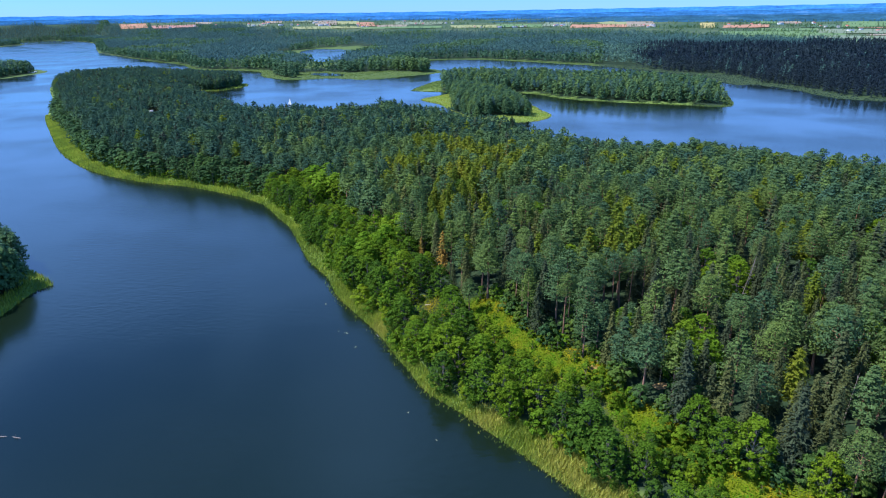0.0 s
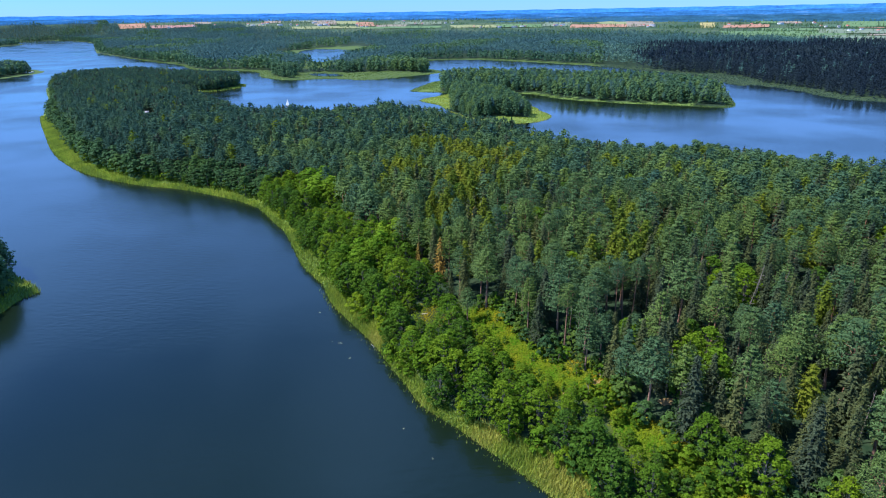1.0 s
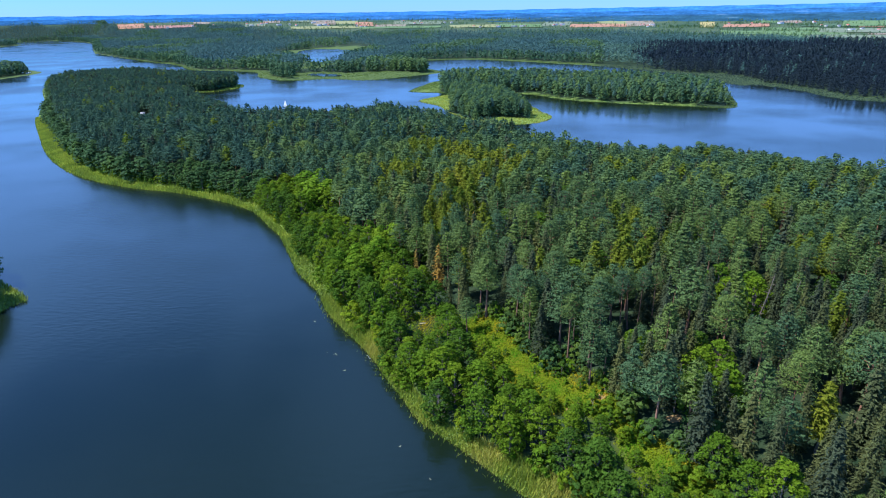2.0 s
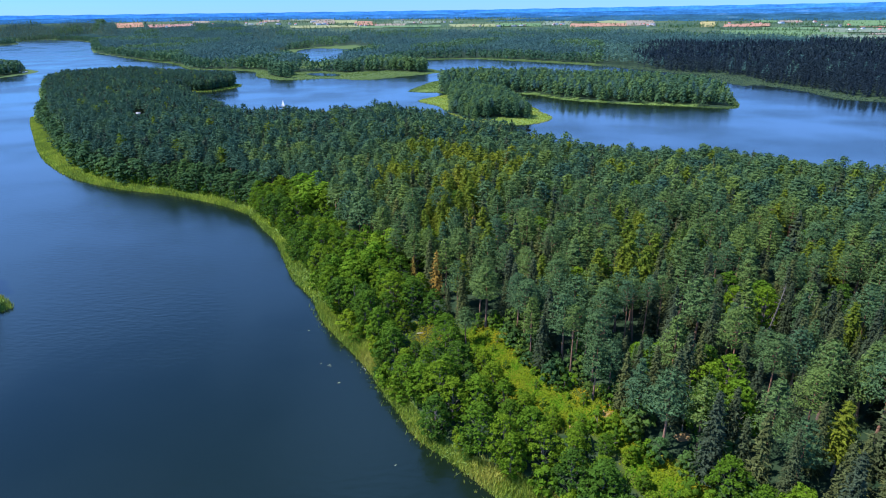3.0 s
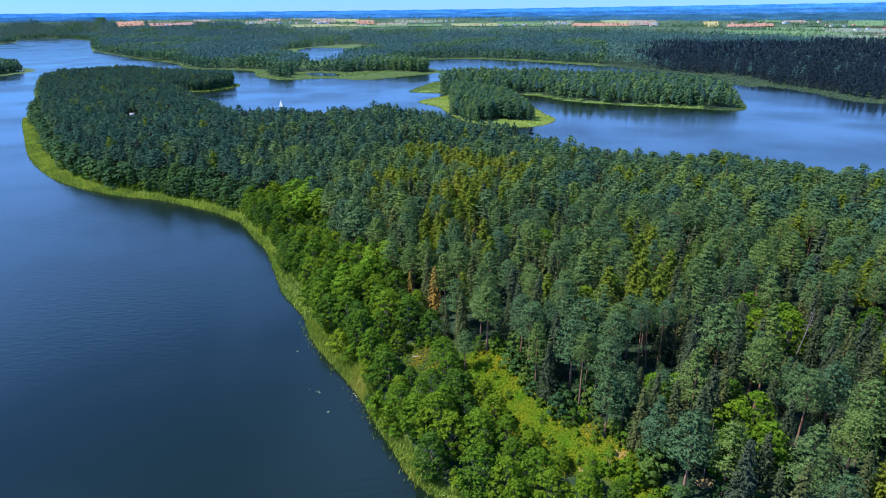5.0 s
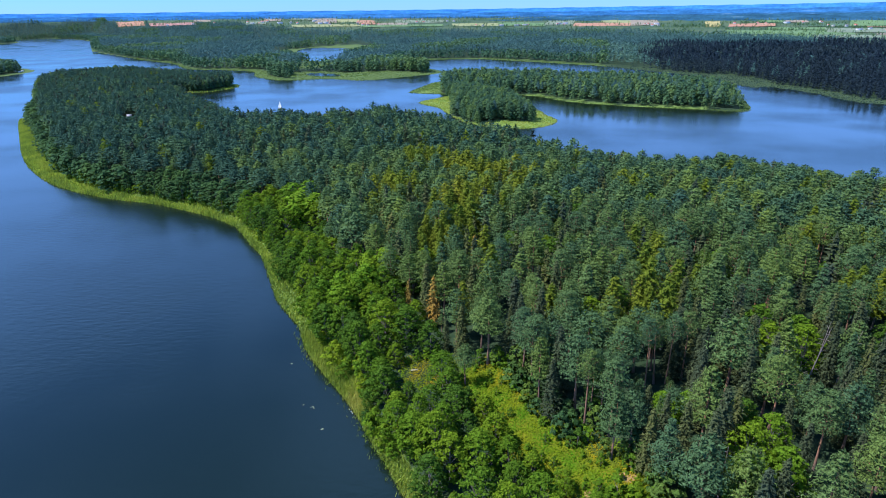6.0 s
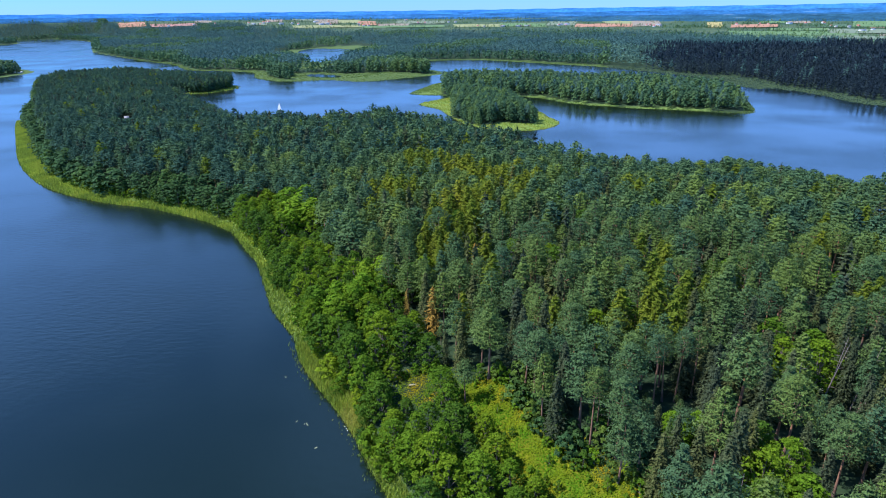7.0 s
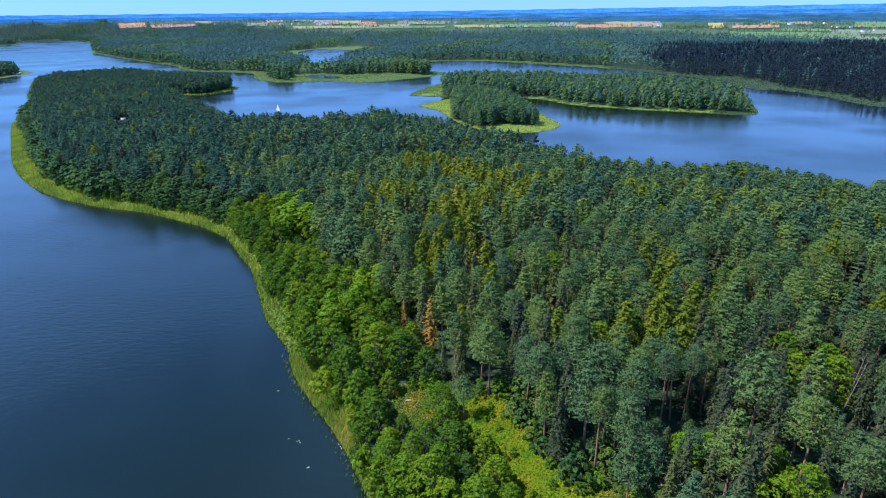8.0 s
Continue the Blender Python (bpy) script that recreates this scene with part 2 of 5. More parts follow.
# ---- meshes ----
def make_mesh(name, verts, quads=None, tris=None, mat=None, attrs=None, smooth=False):
    me = bpy.data.meshes.new(name)
    quads = np.zeros((0, 4), int) if quads is None else np.asarray(quads, int).reshape(-1, 4)
    tris = np.zeros((0, 3), int) if tris is None else np.asarray(tris, int).reshape(-1, 3)
    loops = np.concatenate([quads.ravel(), tris.ravel()]).astype(np.int32)
    start = np.concatenate([np.arange(len(quads)) * 4, len(quads) * 4 + np.arange(len(tris)) * 3]).astype(np.int32)
    me.vertices.add(len(verts))
    me.vertices.foreach_set("co", np.asarray(verts, np.float32).ravel())
    me.loops.add(len(loops))
    me.loops.foreach_set("vertex_index", loops)
    me.polygons.add(len(start))
    me.polygons.foreach_set("loop_start", start)
    if smooth:
        me.polygons.foreach_set("use_smooth", np.ones(len(start), bool))
    me.update(calc_edges=True)
    for key, values in (attrs or {}).items():
        at = me.attributes.new(key, "FLOAT", "POINT")
        at.data.foreach_set("value", np.asarray(values, np.float32))
    if mat:
        me.materials.append(mat)
    return me


def part(name, me, parent, label=""):
    ob = new(name, me)
    ob.parent = parent
    return tagged(ob, label)


def merge(*pieces):
    """Joins (verts, quads, tris) pieces into one."""
    vs, qs, ts, k = [], [], [], 0
    for v, q, t in pieces:
        vs.append(v)
        if len(q):
            qs.append(np.asarray(q, int) + k)
        if len(t):
            ts.append(np.asarray(t, int) + k)
        k += len(v)
    return (np.concatenate(vs), np.concatenate(qs) if qs else np.zeros((0, 4), int), np.concatenate(ts) if ts else np.zeros((0, 3), int))


def tube(points, radii, sides=6):
    """A tapered tube along points."""
    pts = np.asarray(points, float)
    v, q = [], []
    for i, (p, r) in enumerate(zip(pts, radii)):
        d = pts[min(i + 1, len(pts) - 1)] - pts[max(i - 1, 0)]
        d /= np.linalg.norm(d) + 1e-9
        a = np.cross(d, (1.0, 0.13, 0.0) if abs(d[2]) > 0.8 else (0.0, 0.0, 1.0))
        a /= np.linalg.norm(a) + 1e-9
        b = np.cross(d, a)
        for k in range(sides):
            w = 2 * math.pi * k / sides
            v.append(p + r * (math.cos(w) * a + math.sin(w) * b))
    for i in range(len(pts) - 1):
        for k in range(sides):
            j = (k + 1) % sides
            q.append((i * sides + k, i * sides + j, (i + 1) * sides + j, (i + 1) * sides + k))
    return np.array(v), np.array(q), np.zeros((0, 3), int)


def box(x0, x1, y0, y1, z0, z1):
    v = np.array([(x, y, z) for z in (z0, z1) for x, y in ((x0, y0), (x1, y0), (x1, y1), (x0, y1))], float)
    q = np.array([(3, 2, 1, 0), (4, 5, 6, 7), (0, 1, 5, 4), (1, 2, 6, 5), (2, 3, 7, 6), (3, 0, 4, 7)])
    return v, q, np.zeros((0, 3), int)


# ---- the plan: shores, heights ----
def spline(pts, n=4):
    p = np.asarray(pts, float)
    a, b, c, d = np.roll(p, 1, 0), p, np.roll(p, -1, 0), np.roll(p, -2, 0)
    out = []
    for u in np.arange(n) / n:
        out.append(0.5 * (2 * b + (c - a) * u + (2 * a - 5 * b + 4 * c - d) * u * u + (3 * b - a - 3 * c + d) * u ** 3))
    return np.stack(out, 1).reshape(-1, 2)


def inside_by(pts, poly, chunk=12000):
    """Metres from each point to the outline: positive inside, negative outside."""
    pts = np.asarray(pts, np.float32)
    a = poly.astype(np.float32)
    b = np.roll(a, -1, 0)
    e = b - a
    ee = (e ** 2).sum(1) + 1e-9
    res = np.empty(len(pts), np.float32)
    for i in range(0, len(pts), chunk):
        p = pts[i:i + chunk]
        wx, wy = p[:, :1] - a[:, 0], p[:, 1:2] - a[:, 1]
        t = np.clip((wx * e[:, 0] + wy * e[:, 1]) / ee, 0, 1)
        d = np.sqrt(((wx - t * e[:, 0]) ** 2 + (wy - t * e[:, 1]) ** 2).min(1))
        over = (a[:, 1] > p[:, 1:2]) != (b[:, 1] > p[:, 1:2])
        xs = a[:, 0] + (p[:, 1:2] - a[:, 1]) * e[:, 0] / np.where(e[:, 1] == 0, 1e-9, e[:, 1])
        odd = ((over & (p[:, :1] < xs)).sum(1) % 2) == 1
        res[i:i + chunk] = np.where(odd, d, -d)
    return res


PENINSULA_WEST = [
    (300, -250), (150, -60), (112, 20), (84, 62), (54, 91), (31, 115), (17.5, 131.5), (3, 148.5), (-6, 158), (-11.6, 169), (-18.5, 182.5),
    (-25, 196), (-40, 220), (-46, 231.7), (-50.5, 244), (-57, 255), (-66, 271),
    (-82, 311), (-92, 328), (-117, 366), (-169, 401), (-213, 419), (-267, 455), (-330, 525), (-404, 633), (-460, 718), (-500, 790), (-540, 870),
    (-610, 975), (-665, 1070), (-680, 1150), (-640, 1215), (-570, 1240)]
PENINSULA_EAST = [
    (-450, 1150), (-358, 1105), (-324, 1052), (-348, 982), (-386, 972), (-370, 935), (-325, 870), (-276, 795), (-220, 712), (-182, 644), (-150, 664),
    (-97, 650), (-38, 630), (4, 596), (42, 542), (70, 500), (94, 458), (118, 445), (155, 430), (190, 445), (206, 414), (224, 384), (250, 370),
    (330, 340), (430, 290), (560, 240), (700, 150), (800, 0), (600, -250)]
NORTH_LAND = [
    (-2227, 3466), (-2080, 3540), (-1722, 3169), (-1400, 2600), (-1325, 2456), (-1235, 2300), (-1162, 2170), (-1015, 1991), (-890, 1840),
    (-757, 1684), (-640, 1560), (-543, 1397), (-474, 1371), (-381, 1317), (-348, 1218), (-298, 1149), (-255, 1133), (-200, 1150), (-135, 1116),
    (-80, 1157), (-5, 1232), (-8, 1300), (-60, 1400), (-60, 1530), (-6, 1590), (95, 1569), (214, 1456), (314, 1345), (366, 1242), (398, 1178),
    (440, 1079), (435, 1000), (442, 952), (470, 945), (489, 879), (490, 800), (521, 760), (640, 690), (800, 600), (1000, 480), (1300, 300),
    (1900, 200), (6000, 500), (6000, 6000), (-6000, 6000), (-4200, 3250), (-2600, 3280)]
WEST_LAND = [
    (-700, -600), (-480, 100), (-560, 450), (-760, 850), (-900, 1100), (-880, 1200), (-862, 1235), (-858, 1305), (-866, 1398), (-960, 1500),
    (-1200, 1650), (-1600, 2200), (-1900, 2700), (-1941, 2836), (-1960, 3050), (-2150, 3250), (-2500, 3400), (-4500, 3600), (-6000, 2000),
    (-6000, -600)]
NEAR_POINT = [(-169, 242), (-172.5, 234), (-172, 219), (-173, 208), (-185, 185), (-240, 150), (-310, 170), (-340, 240), (-300, 300), (-230, 290), (-198, 266), (-186, 257), (-177, 250)]
SMALL_ISLAND = [(52, 650), (85, 644), (110, 664), (120, 694), (114, 726), (108, 775), (75, 870), (16, 898), (-7, 876), (-30, 836), (-5, 790), (8, 735), (25, 680)]
LONG_ISLAND = [
    (-44, 937), (1, 919), (60, 905), (120, 886), (158, 824), (218, 782), (276, 753), (325, 730), (346, 746), (372, 817), (385, 880), (340, 960),
    (260, 1020), (150, 1070), (50, 1105), (-4, 1088), (-34, 1008), (-46, 958)]
POND = [(-372, 1740), (-440, 1990), (-452, 2183), (-380, 2190), (-285, 2080), (-246, 1840), (-285, 1600), (-330, 1620)]
POOL = [(-262, 1262), (-235, 1215), (-187, 1200), (-195, 1232), (-225, 1258)]
SOUTH_LAND = [(300, -250), (-200, -400), (-700, -600), (-6000, -600), (-6000, -6000), (6000, -6000), (6000, 500), (1900, 200), (800, 0)]

SHORES = {k: spline(v) for k, v in (
    ("peninsula", PENINSULA_WEST + PENINSULA_EAST), ("north", NORTH_LAND), ("west", WEST_LAND), ("point", NEAR_POINT), ("small", SMALL_ISLAND),
    ("long", LONG_ISLAND), ("pond", POND), ("pool", POOL))}
SHORES["south"] = np.array(SOUTH_LAND, float)
RISE = {"peninsula": (15, 38), "north": (9, 120), "west": (6, 60), "point": (2, 15), "small": (2.5, 25), "long": (3, 25), "south": (8, 150)}


def reed_width(name, p):
    if name == "peninsula":
        return np.interp(p[:, 1], (0, 117, 124, 134, 144, 150, 154, 160, 180, 190, 200, 206, 223, 236, 246, 262, 272, 290, 320, 400, 520, 650, 800, 950, 970, 1050, 1100),
                         (5.5, 5.5, 7.5, 7.5, 5.2, 2.5, 1.4, 2.2, 2.0, 1.2, 3.0, 4.2, 4.2, 5.0, 4.0, 5.0, 7.0, 4.2, 5.0, 8, 15, 12, 7, 6, 10, 10, 6))
    if name == "north":
        return np.interp(p[:, 0], (-900, -560, -450), (9, 12, 26))
    if name == "point":
        return np.interp(p[:, 1] + 0.3 * p[:, 0], (190, 196, 199), (8, 7, 1.0))
    if name == "small":
        return np.interp(p[:, 0], (14, 36, 82, 94), (0.5, 6, 6, 20))
    flat = {"west": 24, "long": 9, "south": 5}[name]
    return np.full(len(p), float(flat))


def far_rise(p):
    """The land climbs gently towards the far hills; it begins behind the far lake in the north-west."""
    r, az = np.hypot(p[:, 0], p[:, 1]), np.degrees(np.arctan2(p[:, 0], p[:, 1]))
    start = np.interp(az, (-60, -28, -26.5, -19, 60), (4150, 4150, 3500, 2800, 2800))
    end = np.interp(az, (-60, -24, -19, 0, 15, 30), (0.45, 0.45, 0.46, 0.64, 0.74, 0.84))
    dip0 = np.degrees(np.arctan(106.5 / start))
    dip = np.radians(dip0 + (end - dip0) * np.clip((r - start) / (np.maximum(4177, start + 300) - start), 0, 1))
    return np.where(r > start, 106.5 - r * np.tan(dip), 0.0)


def survey(p, lands=None):
    """For points of the plan: height, metres to the shore, width of the reeds there."""
    p = np.asarray(p, float).reshape(-1, 2)
    best, width, rise, run = np.full(len(p), -1e6), np.zeros(len(p)), np.zeros(len(p)), np.ones(len(p))
    for k in lands or RISE:
        d = inside_by(p, SHORES[k])
        up = d > best
        best = np.where(up, d, best)
        width = np.where(up, reed_width(k, p), width)
        rise, run = np.where(up, RISE[k][0], rise), np.where(up, RISE[k][1], run)
        if k == "peninsula":
            rise = np.where(up, np.interp(p[:, 1], (300, 430, 700, 1100), (15, 12, 9, 6)), rise)
    if lands is None or "north" in lands:
        for k in ("pond", "pool"):
            d = -inside_by(p, SHORES[k])
            best = np.minimum(best, d)
    inner = np.clip(best - width, 0, None)
    z = np.where(best > 0, np.minimum(best, width) * 0.035 + rise * (1 - np.exp(-inner / run)), np.clip(best * 0.15, -2.5, 0))
    wob = np.sin(p[:, 0] / 23 + 1.3 * np.sin(p[:, 1] / 31)) * np.cos(p[:, 1] / 27)
    z = z + np.where(inner > 4, wob * np.clip(inner / 40, 0, 1) * 1.3, 0)
    return z + far_rise(p), best, width


CLEARING = np.array([(13.5, 197), (16, 188), (20, 179), (26, 168), (32, 159), (42, 154), (46, 143), (52, 134), (59, 122), (68, 109), (80, 92)], float)
MEADOWS = [(-150, 1195, 135, 62), (455, 1030, 40, 105), (-28, 990, 32, 95), (-14, 850, 30, 48), (75, 655, 60, 24), (-4, 770, 16, 90), (112, 700, 12, 60), (-355, 2000, 150, 290), (-700, 1590, 40, 60), (-272, 1500, 46, 168)]


def off_line(p, line):
    d = np.full(len(p), 1e6)
    for a, b in zip(line[:-1], line[1:]):
        e = b - a
        t = np.clip(((p - a) @ e) / (e @ e), 0, 1)
        d = np.minimum(d, np.hypot(*(p - a - t[:, None] * e).T))
    return d


def off_clearing(p):
    """Metres from the clearing's middle, stretched where trees and bushes close in on it."""
    return off_line(p, CLEARING) / np.interp(p[:, 1], (98, 108, 116, 122, 129, 136, 142, 148, 156), (1.2, 1.2, 0.6, 0.3, 0.75, 0.8, 0.35, 0.55, 1.0))


def forest_edge(p):
    """How far the forest reaches in each direction."""
    az = np.degrees(np.arctan2(p[:, 0], p[:, 1]))
    return np.interp(az, (-40, -27.6, -26.8, -24.2, -17, -13, -9, 12, 17, 22, 27, 34, 40), (4440, 4430, 4150, 4010, 3780, 3450, 3200, 3030, 2960, 2600, 2280, 2040, 1900)) + 50 * np.sin(az * 1.7)


def in_meadow(p):
    m = np.zeros(len(p), bool)
    for cx, cy, rx, ry in MEADOWS:
        m |= ((p[:, 0] - cx) / rx) ** 2 + ((p[:, 1] - cy) / ry) ** 2 < 1
    return m


# ---- ground and water ----
def build_ground():
    az = np.radians(np.concatenate([np.arange(-52, 52, 0.42), np.arange(52, 308, 4.0)]))
    rad = np.concatenate([[0], 14 * 1.02 ** np.arange(0, 300)])
    rad = np.append(rad[rad < 4690], 4700)
    na, nr = len(az), len(rad)
    A, R = np.meshgrid(az, rad)
    p = np.stack([R * np.sin(A), R * np.cos(A)], -1).reshape(-1, 2)
    z, d, w = survey(p)
    r = np.hypot(p[:, 0], p[:, 1])
    reed = ((d > -2) & (d < w + 3)).astype(float)
    reed[in_meadow(p) & (d > 0)] = 1
    # eastern shore loses most reed colour: cloud shadow painted into the ground
    reed *= np.where((p[:, 0] > 330) & (p[:, 1] > 500), 0.12, np.where(p[:, 1] > 1120, 0.4, np.where(p[:, 1] > 905, 0.75, 1.0)))
    meadow = np.clip(1.7 - off_clearing(p) / 6, 0, 1) * (d > 5)
    i = np.arange(nr - 1)[:, None] * na + np.arange(na)[None, :]
    j = np.arange(nr - 1)[:, None] * na + (np.arange(na)[None, :] + 1) % na
    q = np.stack([i, i + na, j + na, j], -1).reshape(-1, 4)
    me = make_mesh("ground", np.column_stack([p, z]), q, None, GROUND, {"reed": reed, "meadow": meadow, "plain": np.clip((r - forest_edge(p)) / 80, 0, 1)}, True)
    tagged(new("ground", me), "forest floor, reed beds and meadow round the lakes", "ground", kind="structure")


build_ground()
me = make_mesh("water", np.array([(-4600, -2000, 0), (4600, -2000, 0), (4600, 4300, 0), (-4600, 4300, 0)], float), [(0, 1, 2, 3)], None, WATER)
tagged(new("water", me), "dark blue rippled lake water between wooded shores", "lake", kind="structure")

FIELDS_WEST = [
    (-26.2, -24.3, 3930, 4150, 0), (-23.9, -20.5, 3860, 4030, 1), (-20.6, -19.3, 4020, 4170, 2), (-15.2, -13.8, 4000, 4240, 2),
    (-16.6, -15.0, 3790, 4020, 3), (-12.9, -11.0, 4080, 4280, 3), (-11.0, -9.1, 3820, 4170, 2), (-9.1, -7.1, 3910, 4150, 4),
    (-7.4, -5.9, 3730, 4050, 0), (-5.9, -3.2, 3620, 3820, 2), (-4.2, 0.0, 3830, 4070, 3), (-12.9, -7.1, 3580, 3780, 4), (-7.1, 0.0, 3520, 3680, 5)]
FIELDS_EAST = [
    (4.8, 8.7, 3520, 3810, 5), (8.7, 11.1, 3580, 3930, 3), (11.1, 15.8, 3470, 3740, 0), (13.4, 15.8, 3730, 3970, 4), (15.8, 18.0, 3480, 3950, 2),
    (0.8, 4.8, 3530, 3770, 4), (21.5, 22.6, 3380, 3830, 6), (23.2, 26.5, 3370, 3630, 0), (25.3, 28.1, 3730, 3940, 5), (26.1, 30.0, 3150, 3370, 5),
    (27.3, 28.8, 3720, 3970, 2), (28.8, 31.1, 3430, 3710, 7), (31.4, 36.2, 3430, 3870, 5), (32.5, 36.2, 3360, 3425, 0), (30.0, 36.2, 2950, 3300, 3),
    (33.2, 36.2, 2800, 2940, 2), (23.2, 31.8, 2790, 3145, 5),
    (22.8, 29.0, 2500, 2780, 5), (27.5, 32.5, 2240, 2490, 7), (29.2, 36.5, 2440, 2790, 3), (32.0, 36.6, 2130, 2430, 5)]


def build_field(k, a0, a1, r0, r1, crop):
    az, rad = np.radians(np.linspace(a0, a1, 9)), np.linspace(r0 + 15, r1 - 15, 9)
    A, R = np.meshgrid(az, rad)
    A = A + 0.0009 * np.sin(R / 61 + k) + radians(0.12) * np.sin(k * 5.1) * (R - r0) / (r1 - r0)
    R = R + (A - az[0]) / (az[-1] - az[0]) * (38 * np.sin(k * 2.3) if k > 1 else 0) + 5 * np.sin(A * 60 + k * 2)
    p = np.stack([R * np.sin(A), R * np.cos(A)], -1).reshape(-1, 2)
    z = survey(p, ("north",))[0] + 1.5 + 0.25 * (k % 7)
    i = (np.arange(8)[:, None] * 9 + np.arange(8)[None, :]).ravel()
    q = np.stack([i, i + 1, i + 10, i + 9], -1)
    names = ("stubble", "ploughed", "ripe grain", "pale pasture", "mown hay", "green pasture", "yellow grain", "dark green beet")
    tagged(new("field", make_mesh("field", np.column_stack([p, z]), q, None, CROPS[crop])), names[crop] + " field beyond the forest", "field", kind="structure")


for k, f in enumerate(FIELDS_WEST + FIELDS_EAST):
    build_field(k, *f)


def build_hills(name, r, dips, sway, seed, mat, a0=-60):
    az = np.radians(np.linspace(a0, 60, 361))
    dip = np.interp(np.degrees(az), (-60, -4, 10, 60), dips)
    h = np.array([noise.fractal((a * 9 + seed, seed, 0), 1.0, 2.0, 5) for a in az])
    top = 106.5 - r * np.tan(np.radians(dip - sway * h * 0.16 - 0.06 * np.maximum(0, np.degrees(az) / 36)))
    rows = []
    for f, back in ((0.0, 260), (0.45, 120), (0.85, 30), (1.0, 0)):
        rr = r - back
        rows.append(np.column_stack([rr * np.sin(az), rr * np.cos(az), -10 + (top + 10) * f + 1.5 * (f > 0) * np.sin(az * 140 + seed * 3 + back)]))
    n = len(az)
    i = (np.arange(3)[:, None] * n + np.arange(n - 1)[None, :]).ravel()
    q = np.stack([i, i + 1, i + 1 + n, i + n], -1)
    tagged(new(name, make_mesh(name, np.concatenate(rows), q, None, mat, None, True)), "wooded hills along the horizon, painted in hazy blue", "hills", kind="structure")


build_hills("backdrop", 3985, (1.2, 1.0, 0.52, 0.50), 0.10, 5.2, hill_haze("hill_wood", (0.022, 0.066, 0.100), 0.22, 0.28), 1)
build_hills("backdrop", 4560, (0.12, 0.40, 0.42, 0.40), 0.08, 3.1, hill_haze("hill_near", (0.022, 0.068, 0.125), 0.25, 0.35))
build_hills("backdrop", 4700, (-0.08, 0.08, 0.10, 0.10), 0.10, 7.7, hill_haze("hill_mid", (0.026, 0.090, 0.19), 0.3, 0.2))
build_hills("backdrop", 4850, (-0.32, -0.20, -0.20, -0.20), 0.10, 12.9, hill_haze("hill_far", (0.035, 0.125, 0.30), 0.35))


# ---- trees: crowns of many small sprays ----
def unit(v):
    return v / (np.linalg.norm(v, axis=-1, keepdims=True) + 1e-9)


def sprays(g, c, n, size, aspect=0.6, along=None):
    """One pointed spray at each centre, facing n; along: the way that its tip points."""
    t = unit(np.cross(n, g.normal(size=n.shape)))
    if along is not None:
        t = unit(along - n * (along * n).sum(1, keepdims=True))
    b = np.cross(n, t)
    s = size * g.uniform(0.65, 1.35, (len(c), 1))
    u, w = t * s, b * s * aspect
    v = np.stack([c - u * 0.8 - w, c - u * 0.8 + w, c + u * 1.2], 1).reshape(-1, 3)
    return v, np.zeros((0, 4), int), np.arange(len(c) * 3).reshape(-1, 3)


def clumps(g, centres, radii, per, size, lift=0.35, aspect=0.6, stray=0.45):
    k = len(centres)
    d = unit(g.normal(size=(k, per, 3)))
    d[..., 2] = np.where(d[..., 2] < -0.35, -d[..., 2], d[..., 2])
    rad = g.uniform(0.55, 1.0, (k, per, 1))
    c = centres[:, None] + d * radii[:, None] * rad
    out = unit(centres * np.array([1, 1, 0]) + np.array([0, 0, 0.8]))[:, None]
    n = unit(0.6 * d + 0.75 * out + np.array([0, 0, lift * 0.6]) + stray * 0.7 * g.normal(size=d.shape))
    return sprays(g, c.reshape(-1, 3), n.reshape(-1, 3), size, aspect)


def pine_crown(g, h, levels, arms, per, leaf, low=None, taper=0.8, stray=0.55):
    """A Scots pine: whorls of flat needle pads over a bare trunk."""
    base, reach = h * (g.uniform(0.28, 0.42) if low is None else low), h * g.uniform(0.18, 0.225)
    cs, rs, limbs = [], [], []
    for i in range(levels):
        u = (i + 0.3) / levels
        z = base + (h - base) * u
        r = reach * (1 - u) ** taper * (0.7 + 0.3 * min(1, u / 0.25))
        count = arms if u < 0.7 else max(3, arms - 2)
        turn = g.uniform(0, 6.28)
        for k in range(count):
            a = turn + 6.283 * k / count + g.uniform(-0.4, 0.4)
            ln = r * g.uniform(0.6, 1.15)
            pad = (0.42 if taper < 0.7 else 0.34) * ln + 0.4
            c = np.array([math.cos(a) * (ln - pad * 0.4), math.sin(a) * (ln - pad * 0.4), z + 0.30 * ln + g.uniform(-0.4, 0.4)])
            cs.append(c)
            rs.append((pad, pad, pad * 0.5))
            if k % 3 == 0:
                limbs.append((np.array([0, 0, z - 0.2 * ln]), c))
    cs.append(np.array([0, 0, h - 0.5]))
    rs.append((0.5, 0.5, 0.9))
    return clumps(g, np.array(cs), np.array(rs), per, leaf, 0.35, 0.38, stray), limbs


